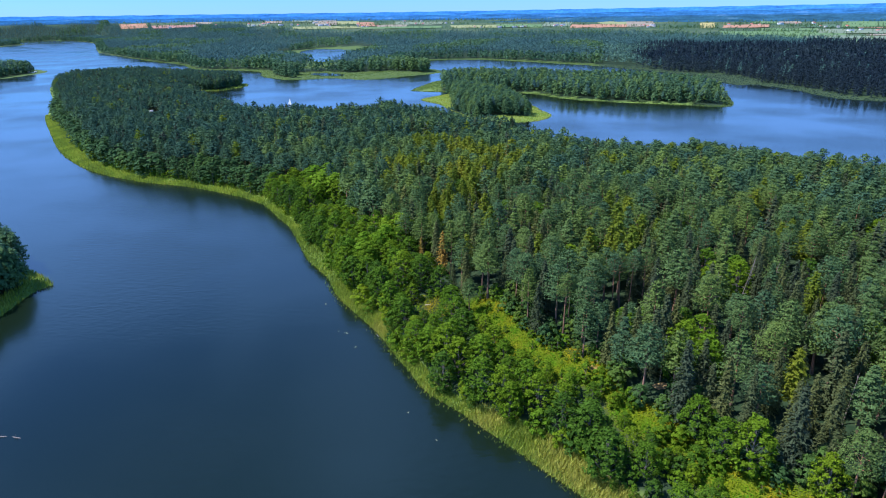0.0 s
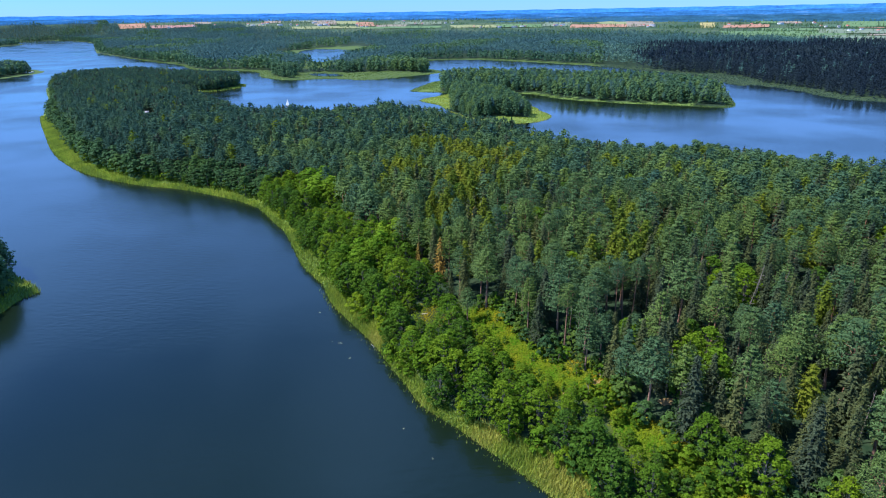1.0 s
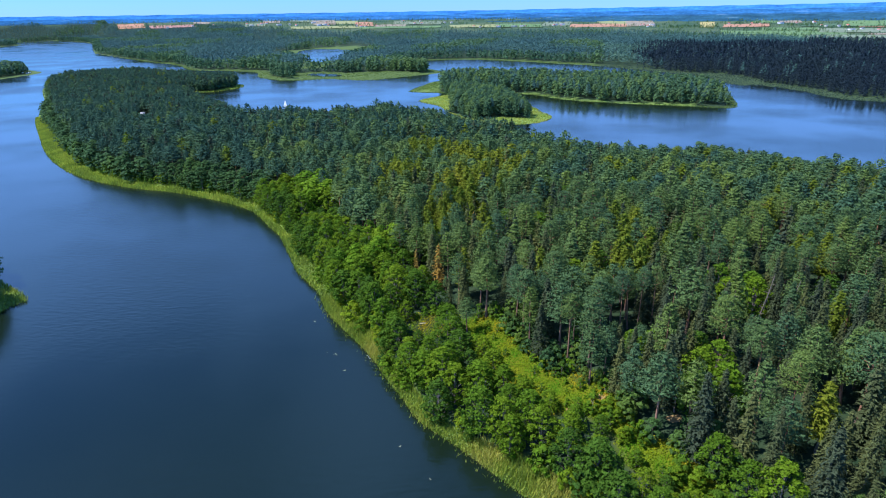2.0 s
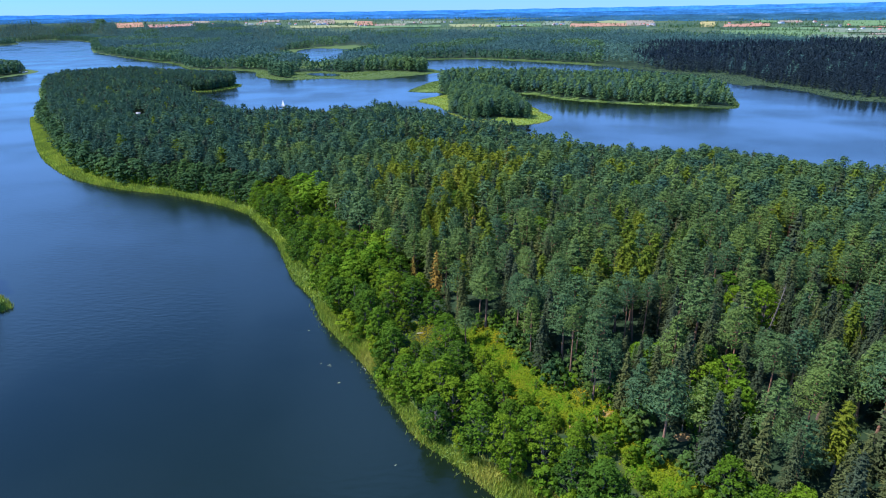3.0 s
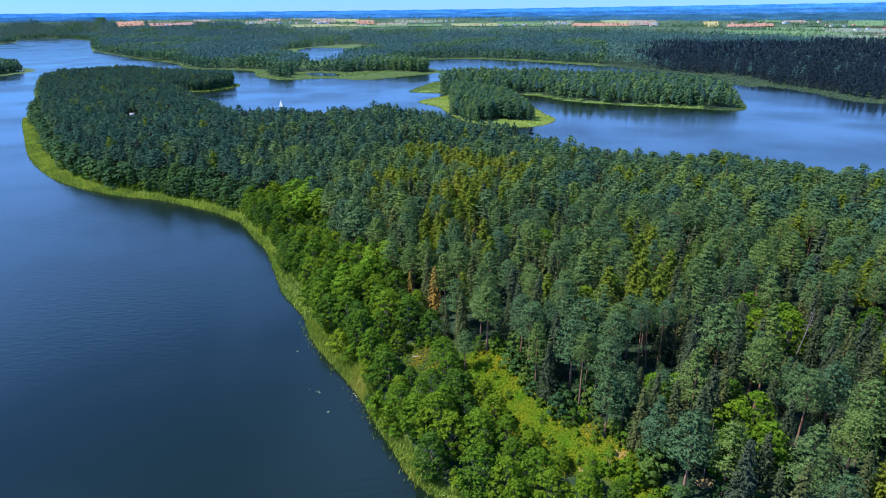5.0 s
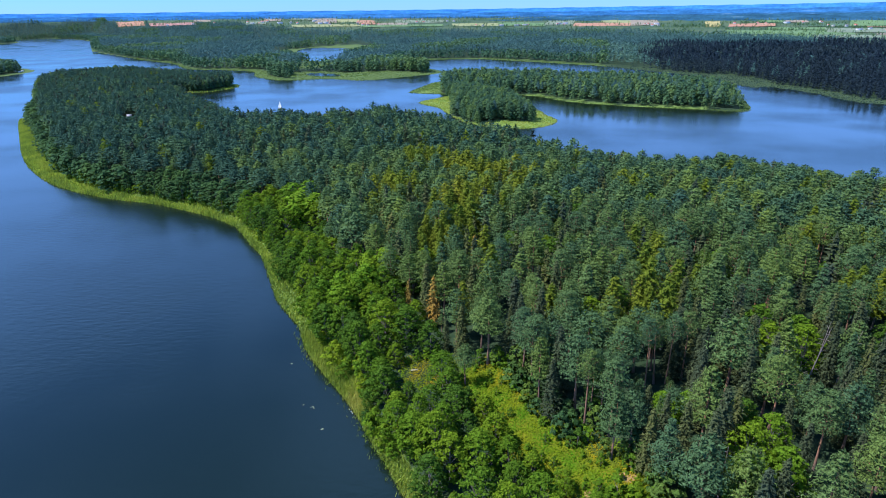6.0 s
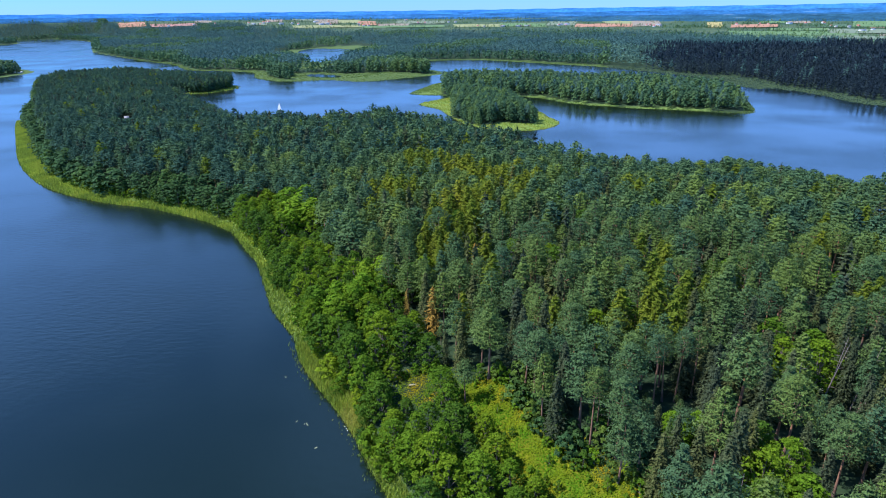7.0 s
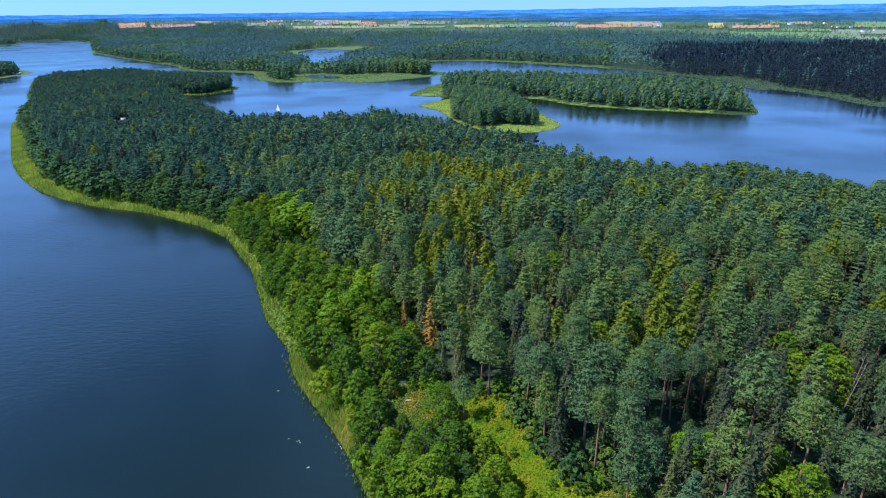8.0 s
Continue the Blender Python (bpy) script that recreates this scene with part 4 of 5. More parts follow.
stand("young_trees", MID["broadleaf_tree"], p[lime], z[lime], height[lime], SHRUB, "light lime-green young trees in a gap of the wood", 34, span[lime], np.clip(tone[lime] + 0.1, 0, 1))


# --- islands and shores with round leafy crowns ---
def grove(name, land, area, s, hs, mix, label, seed, templates):
    g = np.random.default_rng(seed)
    p = lattice(g, *area, s)
    p = p[facing(p, 39)]
    z, d, w = survey(p, (land,))
    k = (d > w + 1) & ~in_meadow(p)
    p, z, deep = p[k], z[k], (d - w)[k]
    h = g.uniform(*hs, len(p)) * np.interp(deep, (0, 16), (0.78, 1.08))
    leafy = g.uniform(size=len(p)) < mix
    stand(name, templates["broadleaf_tree"], p[leafy], z[leafy], h[leafy], HAZY_ALDER, label, seed)
    stand(name, templates["pine_tree"], p[~leafy], z[~leafy], h[~leafy], HAZY_PINE, label, seed + 1)


grove("point_grove", "point", (-240, -166, 170, 310), 4.4, (20, 24), 1.0, "dark leafy trees on a low reedy point", 41, MID)
grove("island_grove", "small", (-30, 125, 640, 900), 6.5, (15, 19.5), 0.95, "round dark alders covering a small reed-fringed island", 43, MID)
grove("island_grove", "long", (-50, 390, 725, 1110), 8.2, (15, 21), 0.8, "dark leafy trees covering a long reed-fringed island", 45, FAR)
grove("west_grove", "west", (-1300, -850, 1150, 1750), 9.0, (15, 20), 0.4, "dark trees on a far reedy headland", 47, REMOTE)


# --- forests beyond the lakes ---
def far_forest():
    g = np.random.default_rng(61)
    for r0, r1, s, tpl, seed in ((1050, 1300, 8.0, REMOTE, 62), (1300, 2300, 10.5, DISTANT, 64), (2300, 4450, 16.5, DISTANT, 66), (2700, 4450, 10.5, DISTANT, 68)):
        p = lattice(g, -2800, 2300, 600, 4300, s)
        r = np.hypot(p[:, 0], p[:, 1])
        az = np.degrees(np.arctan2(p[:, 0], p[:, 1]))
        edge = forest_edge(p)
        low = r0 if r0 > 1050 else 0
        k = (r >= low) & (r < r1) & (np.abs(az) < 39.5) & (r < edge)
        if seed == 68:
            k &= az < -16
        if seed == 66:
            k &= (az > -16) | (r < 2700)
        for a0, a1, f0, f1, _ in FIELDS_WEST:
            k &= ~((az > a0 - 0.1) & (az < a1 + 0.1) & (r > f0 - 150) & (r < f1 + 20))
        p = p[k]
        z, d, w = survey(p, ("north", "west"))
        k = (d > w + 1) & ~in_meadow(p)
        p, z, rim = p[k], z[k], (d - w)[k]
        az = np.degrees(np.arctan2(p[:, 0], p[:, 1]))
        tone = np.array([noise.noise((x / 160, y / 240, 5.0)) for x, y in p])
        h = g.uniform(16, 23, len(p)) * (1 + 0.12 * tone)
        away = np.hypot(p[:, 0], p[:, 1])
        # this dark patch stands in for a cloud's shadow, so nothing leafy brightens it
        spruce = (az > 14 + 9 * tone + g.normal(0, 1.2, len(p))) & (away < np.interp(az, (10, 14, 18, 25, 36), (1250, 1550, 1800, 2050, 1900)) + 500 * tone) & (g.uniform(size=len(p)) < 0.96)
        leafy = ~spruce & ((az < 14) | (away > 2100)) & (((tone > 0.22) & (g.uniform(size=len(p)) < 0.6)) | (rim < 28))
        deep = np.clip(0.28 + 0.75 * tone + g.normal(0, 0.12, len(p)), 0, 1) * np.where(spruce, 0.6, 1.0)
        for sel, kd, mat, lab in ((spruce, "spruce_tree", SHADED_SPRUCE, "far forest with a cloud's shadow painted into its dark needles"), (leafy, "broadleaf_tree", HAZY_ALDER, "leafy patches in the far forest"),
                                  (~spruce & ~leafy, "pine_tree", HAZY_PINE, "pine forest beyond the lake, its needles tinted with blue haze")):
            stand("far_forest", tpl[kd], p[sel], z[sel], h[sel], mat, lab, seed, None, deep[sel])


far_forest()


def field_trees():
    """Rows and clumps of trees between the far fields."""
    g = np.random.default_rng(71)
    ps = []
    for az, r, n, da, dr in ((21, 3430, 150, 1.9, 110), (25.5, 3700, 60, 2.2, 12), (29, 3560, 80, 1.2, 60), (14, 3960, 60, 5, 15), (8, 3880, 60, 4, 15), (5, 3520, 50, 5, 12),
                             (-4, 3860, 70, 6, 15), (-10, 3800, 60, 6, 10), (-14, 4080, 90, 5, 40), (-22, 3950, 150, 5, 60), (-30, 4000, 300, 6, 260), (-5, 4200, 160, 12, 50),
                             (12, 4150, 160, 14, 60), (30, 3900, 120, 6, 50), (33, 3330, 40, 3, 10), (27, 3140, 60, 4, 12), (3, 4050, 90, 6, 30), (-8, 3700, 40, 1, 25), (-18, 4250, 150, 8, 60)):
        a, rr = np.radians(az + g.uniform(-da, da, n)), r + g.uniform(-dr, dr, n)
        ps.append(np.column_stack([rr * np.sin(a), rr * np.cos(a)]))
    a, rr = np.radians(g.uniform(-24, 37, 6600)), g.uniform(2150, 4180, 6600)
    q = np.column_stack([rr * np.sin(a), rr * np.cos(a)])
    ps.append(q[(rr > forest_edge(q)) & (np.sin(rr / 60 + a * 40) > -0.45)])
    p = np.concatenate(ps)
    z = survey(p, ("north",))[0]
    stand("field_trees", DISTANT["broadleaf_tree"], p, z, g.uniform(7, 14, len(p)), HAZY_ALDER, "hedgerow trees and small woods between far fields", 72)


field_trees()


# --- reeds ---
def reeds(name, land, area, s, size, width, label, seed, tone=0.5, vary=0.3, mat=REED, fringe=0.0):
    g = np.random.default_rng(seed)
    p = lattice(g, *area, s)
    p = p[facing(p, 43)]
    z, d, w = survey(p, (land,))
    k = (d > -0.6 * g.uniform(size=len(p)) ** 2 * s * 2) & ((d < w + 2.5) | (in_meadow(p) & (d > 0)))
    # loose tufts standing out in the water
    for i in np.where((d > -fringe) & (d <= 0))[0]:
        k[i] |= noise.noise((p[i, 0] / 0.8, p[i, 1] / 0.8, 5.0)) > 0.20 - 0.30 * d[i] / max(fringe, 0.1)
    p, z, out = p[k], np.maximum(z[k], -0.3), d[k] < 0
    n = len(p)
    a = g.uniform(0, 6.283, n)
    t = np.column_stack([np.cos(a), np.sin(a), np.zeros(n)]) * (width * np.where(out, 0.45, 1.0) * g.uniform(0.6, 1.4, n))[:, None]
    base = np.column_stack([p, z])
    h = size * np.where(out, 0.7, 1.0) * g.uniform(0.7, 1.2, n) * (0.85 + 0.25 * np.sin(p[:, 0] / 3.1 + p[:, 1] / 4.3))
    tip = base + np.column_stack([g.normal(0.15, 0.28, n) * h, g.normal(-0.05, 0.28, n) * h, h])
    v = np.stack([base - t, base + t, tip], 1).reshape(-1, 3)
    tint = np.repeat(np.clip(tone + vary * np.sin(p[:, 0] / 5 + 2 * np.sin(p[:, 1] / 9)) + g.normal(0, 0.5 * vary, n), 0.01, 0.99), 3)
    me = make_mesh(name, v, None, np.arange(3 * n).reshape(-1, 3), mat, {"tint": tint})
    tagged(new(name, me), label, "reeds", kind="stuff")


reeds("reed_bed", "peninsula", (-62, 75, 60, 240), 0.34, 2.2, 0.20, "tall yellow-green reeds along the lake shore", 81, 0.70, 0.30, REED, 3.0)
reeds("reed_bed", "peninsula", (-480, -30, 240, 740), 0.70, 2.0, 0.42, "yellow-green reed belt round the peninsula", 82, 0.44, 0.15)
reeds("reed_bed", "peninsula", (-420, -310, 960, 1080), 2.5, 2.0, 0.9, "reeds on a low spit", 83)
reeds("reed_bed", "point", (-200, -165, 180, 275), 0.7, 1.8, 0.22, "reeds fringing a low point", 84)
reeds("reed_bed", "small", (-35, 125, 640, 900), 1.3, 0.8, 0.6, "bright green reeds round a small island", 85, 0.74, 0.12)
reeds("reed_bed", "long", (-50, 390, 725, 1110), 1.8, 0.8, 0.8, "reeds fringing a long island", 86, 0.06, 0.08)
reeds("reed_bed", "north", (-900, 330, 740, 1900), 4.0, 0.8, 1.7, "reed beds along the far lake shore", 87, 0.05, 0.08)
reeds("sedge_bed", "north", (330, 900, 540, 1500), 3.2, 0.9, 1.5, "far lake shore reeds, cloud shadow painted into their grey-green", 88, 0.3, 0.2, SHADED_REED)


# --- clearing: grass, bushes ---
def grass():
    g = np.random.default_rng(91)
    p = lattice(g, -16, 100, 80, 225, 0.42)
    ln = np.minimum(off_clearing(p), np.hypot((p[:, 0] + 3) / 1.4, np.maximum(np.abs(p[:, 1] - 205) - 3, 0)) + 2.0)
    k = ln < 6.5 + 3.5 * g.uniform(size=len(p)) + 3 * (np.hypot(p[:, 0] - 40, p[:, 1] - 168) < 8)
    p = p[k]
    z, d, w = survey(p, ("peninsula",))
    p, z = p[d > w], z[d > w]
    n = len(p)
    nrm = unit(np.column_stack([g.normal(0, 0.6, (n, 2)), np.ones(n)]))
    c = np.column_stack([p, z + g.uniform(0.1, 0.4, n)])
    v, q, t = sprays(g, c, nrm, 0.34, 0.5)
    tint = np.repeat(np.clip(0.46 + 0.30 * np.sin(p[:, 0] / 3.1 + p[:, 1] / 5) + 0.26 * np.sin(p[:, 0] / 1.7 - p[:, 1] / 2.3) + g.normal(0, 0.06, n), 0.01, 0.99), 3)
    tagged(new("grass", make_mesh("grass", v, q, t, GRASS, {"tint": tint})), "tall sunlit grass and herbs in the clearing", "grass", kind="stuff")


grass()
g = np.random.default_rng(93)
q_ = lattice(g, 0, 100, 80, 225, 2.9)
ln = off_clearing(q_)
q_ = q_[(ln < 9) & (g.uniform(size=len(q_)) < np.where(ln < 3.2, 0.26, 0.6))]
zq, dq, wq = survey(q_, ("peninsula",))
q_, zq = q_[dq > wq + 2], zq[dq > wq + 2]
for n_, (c, zz) in enumerate(zip(q_, zq)):
    proto, h = NEAR["shrub"][n_ % 4]
    s = g.uniform(0.6, 1.25) * (0.62 if off_clearing(c[None])[0] < 4.2 else 1.0)
    m = Matrix.LocRotScale((c[0], c[1], zz), Euler((0, 0, g.uniform(0, 6.28))), (s, s, s * g.uniform(0.8, 1.2)))
    if n_ < 4:
        proto.matrix_basis = m
    else:
        copy_thing(proto, m @ Matrix.Diagonal((*[1 / v for v in proto.scale], 1)))

# pines with tall bare reddish trunks at the edge of the clearing and in the gap behind
g = np.random.default_rng(92)
crown, limbs = pine_crown(g, 21.0, 6, 8, 34, 0.29, 0.66, 0.5, 0.8)
bare_pine = tree_thing("pine_tree", g, crown, limbs, 21.0, 0.27, PINE, PINE_BARK)
tagged(bare_pine, "Scots pine with a tall bare reddish trunk beside the clearing", "pine tree", "pines of the wood")
for n_, (x, y, hh, wd) in enumerate(((36.9, 172.3, 21.5, 0.85), (41.0, 173.4, 19.5, 0.8), (38.4, 174.2, 20.5, 0.8), (44.6, 173.6, 18.5, 0.75), (49.5, 185.5, 20.0, 0.9), (54.9, 183.8, 20.5, 0.8), (58.2, 186.5, 20.0, 0.85), (61.2, 186.2, 21.0, 0.8), (66.0, 188.0, 20.0, 0.9))):
    s = hh / 21.0
    m = Matrix.LocRotScale((x, y, on_ground(x, y, ("peninsula",))), Euler((radians(g.uniform(-2, 2)), radians(g.uniform(-3, 3)), n_ * 2.1)), (s * wd, s * wd, s))
    if n_ == 0:
        bare_pine.matrix_basis = m
    else:
        copy_thing(bare_pine, m @ Matrix.Diagonal((*[1 / v for v in bare_pine.scale], 1)))
# a low bluish pine clothed to the ground
proto, h = NEAR["pine_tree"][8]
m = Matrix.LocRotScale((52.0, 165.5, on_ground(52.0, 165.5, ("peninsula",))), Euler((0, 0, 0.6)), (7.5 / h, 7.5 / h, 12.0 / h))
copy_thing(proto, m @ Matrix.Diagonal((*[1 / v for v in proto.scale], 1)))

# a broad spruce behind the sandy patch
proto, h = NEAR["spruce_tree"][1]
for n_, (x, y, hh, wd) in enumerate(((61.5, 154.5, 22.0, 1.35), (66.0, 158.0, 19.0, 1.15))):
    m = Matrix.LocRotScale((x, y, on_ground(x, y, ("peninsula",))), Euler((0, 0, n_ * 1.7)), (hh / h * wd, hh / h * wd, hh / h))
    copy_thing(proto, m @ Matrix.Diagonal((*[1 / v for v in proto.scale], 1)))

# dead trees
proto, h = NEAR["dead_spruce"][0]
DEAD = [(-10, 241, 12.0), (-1, 229, 18.5), (36, 348, 23), (-60, 388, 17), (14, 262, 18)]
zd = survey([(x, y) for x, y, _ in DEAD], ("peninsula",))[0]
for n_, ((x, y, hh), zz) in enumerate(zip(DEAD, zd)):
    m = Matrix.LocRotScale((x, y, zz), Euler((0, 0, n_ * 1.3)), (hh / h * 1.25, hh / h * 1.25, hh / h))
    if n_ == 0:
        proto.matrix_basis = m
    else:
        copy_thing(proto, m @ Matrix.Diagonal((*[1 / v for v in proto.scale], 1)))


# --- a few fresh green young trees ---
g = np.random.default_rng(94)
young = np.concatenate([np.array(c) + g.normal(0, 5.5 if c[0] < 0 else 2.5, (k, 2)) for c, k in (((-31, 246), 6), ((-20, 262), 4), ((56, 171), 4), ((70, 163), 2))])
stand("young_trees", YOUNG, young, survey(young, ("peninsula",))[0], g.uniform(14.5, 17.5, len(young)) * np.where(young[:, 0] > 20, 0.55, 1.0), SHRUB, "fresh light green young trees in gaps of the wood", 94)

# --- understory along the edge of the pine wood ---
g = np.random.default_rng(95)
u_ = lattice(g, 0, 130, 85, 235, 4.6)
ln = off_clearing(u_)
east_side = u_[:, 0] > np.interp(u_[:, 1], CLEARING[::-1, 1], CLEARING[::-1, 0])
u_ = u_[(ln > 5) & (ln < 15) & east_side & (np.hypot(u_[:, 0] - 38, u_[:, 1] - 169) > 2.2) & (g.uniform(size=len(u_)) < 0.75)]
zu = survey(u_, ("peninsula",))[0]
low_ = np.array([(36, 168), (38.5, 167), (40, 170), (42.5, 169), (37, 171), (43, 172), (45, 170), (34.5, 169.5), (40, 166)], float)
stand("understory", NEAR_BUSH, low_, survey(low_, ("peninsula",))[0], g.uniform(1.6, 3.2, len(low_)), ALDER, "low leafy undergrowth at the foot of the pines", 99)
thicket = np.array([(47, 141.5), (49.5, 138.5), (44.5, 146), (55, 129), (57, 125), (60.5, 120), (63, 116), (45, 140), (53, 127), (58.5, 118.5), (43, 149), (50, 123), (52.5, 120.5), (51, 117.5), (54.5, 117), (53, 114), (56, 113.5), (50, 120)], float)
glade = np.array([(-9, 210), (-6, 211), (-3, 210.5), (-0.5, 208.5), (0, 212)], float)
stand("glade_bushes", NEAR_BUSH, glade, survey(glade, ("peninsula",))[0], g.uniform(2.6, 4.4, len(glade)), SHRUB, "lime-green bushes round a boat in a glade", 106)
stand("thicket", NEAR_BUSH, thicket, survey(thicket, ("peninsula",))[0], g.uniform(3.8, 6.2, len(thicket)), BROAD, "bright green bushes closing in on the clearing", 105)
stand("understory", NEAR_BUSH, u_, zu, g.uniform(3.5, 8.5, len(u_)) , ALDER, "dark leafy undergrowth below the pine edge", 96)


# --- bushes behind the reeds ---
g = np.random.default_rng(97)
u_ = lattice(g, -330, 75, 60, 540, 3.8)
zu, du, wu = survey(u_, ("peninsula",))
k = (du > wu + 0.3) & (du < wu + 5.0) & facing(u_) & (u_[:, 0] < np.interp(u_[:, 1], (0, 450, 700), (260, 40, -260)))
stand("shore_bushes", NEAR_BUSH[:2] + MID["broadleaf_tree"], u_[k], zu[k], g.uniform(3.5, 8.0, k.sum()), BROAD, "green alder bushes behind the reed belt", 98)


g = np.random.default_rng(103)
u_ = lattice(g, -440, -315, 925, 1110, 5.0)
zu, du, wu = survey(u_, ("peninsula",))
k = (du > wu + 0.5) & (du < wu + 22)
stand("shore_alders", FAR["broadleaf_tree"], u_[k], zu[k], g.uniform(11, 16.0, k.sum()), HAZY_ALDER, "dark alders standing along a reedy spit", 104)


# ---- small things ----
def empty(name, label, cat, group=""):
    root = new(name)
    root.empty_display_size = 0.3
    return tagged(root, label, cat, group)


def gable(w, d, h, ridge, over=0.4):
    """Walls of a gabled house, and its roof as a folded slab."""
    v = np.array([(-w, -d, -1), (w, -d, -1), (w, d, -1), (-w, d, -1), (-w, -d, h), (w, -d, h), (w, d, h), (-w, d, h), (-w, 0, h + ridge), (w, 0, h + ridge)], float)
    walls = v, np.array([(0, 1, 5, 4), (2, 3, 7, 6), (1, 2, 6, 5), (3, 0, 4, 7)]), np.array([(5, 6, 9), (7, 4, 8)])
    s = ridge / d
    rows = []
    for dz in (0.03, 0.28):
        for x in (-w - over, w + over):
            rows += [(x, -d - over, h - s * over + dz), (x, 0, h + ridge + dz), (x, d + over, h - s * over + dz)]
    r = np.array(rows, float)
    q = [(6, 9, 10, 7), (7, 10, 11, 8), (0, 1, 4, 3), (1, 2, 5, 4), (0, 3, 9, 6), (2, 8, 11, 5), (0, 6, 7, 1), (1, 7, 8, 2), (3, 4, 10, 9), (4, 5, 11, 10)]
    return walls, (r, np.array(q), np.zeros((0, 3), int))


def house(w, d, h, ridge, wall_mat, roof_mat, label, windows=3):
    root = empty("house", label, "house", "far houses between the fields")
    walls, roof = gable(w, d, h, ridge)
    part("wall", make_mesh("wall", *walls, wall_mat), root)
    roof_ob = part("roof", make_mesh("roof", *roof, roof_mat), root)
    part("chimney", make_mesh("chimney", *box(w * 0.4, w * 0.4 + 0.8, -0.4, 0.4, h + ridge * 0.5, h + ridge + 0.9), ROOF_RED), roof_ob)
    for k in range(windows):
        x = -w + (k + 0.5) * 2 * w / windows
        part("window", make_mesh("window", *box(x - 0.55, x + 0.55, -d - 0.04, -d + 0.1, 1.0, 2.3), GLASS), root)
    part("door", make_mesh("door", *box(-0.5, 0.5, d - 0.1, d + 0.05, 0, 2.05), BARK), root)
    return root


HOMES = [
    house(6, 4.5, 4.0, 3.4, WHITE, ROOF_RED, "white farmhouse with a red tiled roof among far fields"),
    house(5, 4.0, 3.2, 3.0, CREAM, ROOF_RED, "cream cottage with a red tiled roof among far fields"),
    house(14, 6.0, 4.5, 3.0, WHITE, ROOF_GREY, "long white barn with a grey sheet roof", 5),
    house(6, 4.5, 5.2, 2.6, CREAM, ROOF_GREY, "cream house with a grey roof among far fields")]
g = np.random.default_rng(101)
n_ = 0
for az, r, n, da, dr in ((3.5, 3560, 4, 1.6, 40), (6.5, 3540, 5, 0.8, 25), (10.4, 3640, 4, 0.8, 40), (17.2, 3560, 6, 0.8, 60), (28.5, 3700, 4, 1.5, 60), (31.5, 3480, 5, 1.6, 60),
                         (24.8, 3640, 3, 1.2, 30), (-6.5, 3700, 5, 1.0, 60), (-9, 3900, 6, 2.5, 120), (-13.5, 3950, 6, 2.5, 120), (-2, 3900, 7, 3.0, 150), (-16, 3900, 4, 1.5, 80),
                         (-21, 3900, 3, 2.0, 40), (13, 4050, 5, 3.0, 60), (33, 3180, 3, 1.0, 40)):
    for _ in range(n):
        a, rr = radians(az + g.uniform(-da, da)), r + g.uniform(-dr, dr)
        x, y = rr * math.sin(a), rr * math.cos(a)
        k = int(g.choice((0, 1, 2, 3), p=(0.35, 0.25, 0.2, 0.2)))
        m = pose(x, y, on_ground(x, y, ("north",)) + 1.2, 0, 0, g.uniform(-40, 40))
        proto = HOMES[n_ if n_ < 4 else k]
        if n_ < 4:
            proto.matrix_basis = m
        else:
            copy_thing(proto, m)
        n_ += 1


def cottage():
    root = empty("cottage", "small white cottage half hidden by pines on the peninsula", "cottage")
    walls, roof = gable(1.9, 2.2, 5.0, 1.6)
    part("wall", make_mesh("wall", *walls, WHITE), root)
    part("roof", make_mesh("roof", *roof, ROOF_GREY), root)
    for x in (-1.3, 1.0):
        part("window", make_mesh("window", *box(x - 0.45, x + 0.45, -2.24, -2.1, 1.2, 2.4), GLASS), root)
    part("door", make_mesh("door", *box(-0.45, 0.45, -2.24, -2.1, 0, 2.05), BARK), root)
    root.matrix_basis = pose(-312, 666, on_ground(-312, 666, ("peninsula",)) + 0.3, 0, 0, 25)


cottage()


def caravan(x, y, turn):
    root = empty("caravan", "white caravan parked on the reedy lake shore", "caravan", "caravans on the far headland")
    v, q, t = box(-2.4, 2.4, -1.1, 1.1, 0.5, 2.6)
    v[4:, 0] *= 0.88
    v[4:, 1] *= 0.93
    part("body", make_mesh("body", v, q, t, WHITE), root)
    part("window", make_mesh("window", *box(-1.3, 1.3, -1.13, -1.0, 1.5, 2.1), GLASS), root)
    for wx in (-0.3, 0.35):
        part("wheel", make_mesh("wheel", *tube([(wx, -1.12, 0.33), (wx, -0.9, 0.33)], (0.33, 0.33), 10), GLASS), root)
    root.matrix_basis = pose(x, y, max(0.3, on_ground(x, y, ("west",))), 0, 0, turn)


for x, y, turn in ((-884, 1384, 20), (-893, 1374, -10), (-878, 1366, 60)):
    caravan(x, y, turn)


def hull(length, beam, depth, sheer=0.25, n=11):
    """An open boat's shell: stations from stern to bow, keel to gunwale."""
    v, q = [], []
    for i in range(n):
        u = i / (n - 1)
        half = beam / 2 * (1 - max(0, (u - 0.45) / 0.55) ** 2.2) * (0.8 + 0.2 * min(1, u / 0.4))
        top = sheer * (2 * u - 0.8) ** 2 + depth
        for a in (-1.0, -0.8, -0.35, 0.35, 0.8, 1.0):
            v.append((length * (u - 0.5), half * a, top - depth * (1 - abs(a) ** 2.5) * (1 - 0.25 * u)))
    for i in range(n - 1):
        for k in range(5):
            q.append((i * 6 + k, i * 6 + k + 1, i * 6 + k + 7, i * 6 + k + 6))
    q += [(0, 1, 4, 5), (1, 2, 3, 4)]
    return np.array(v), np.array(q), np.zeros((0, 3), int)


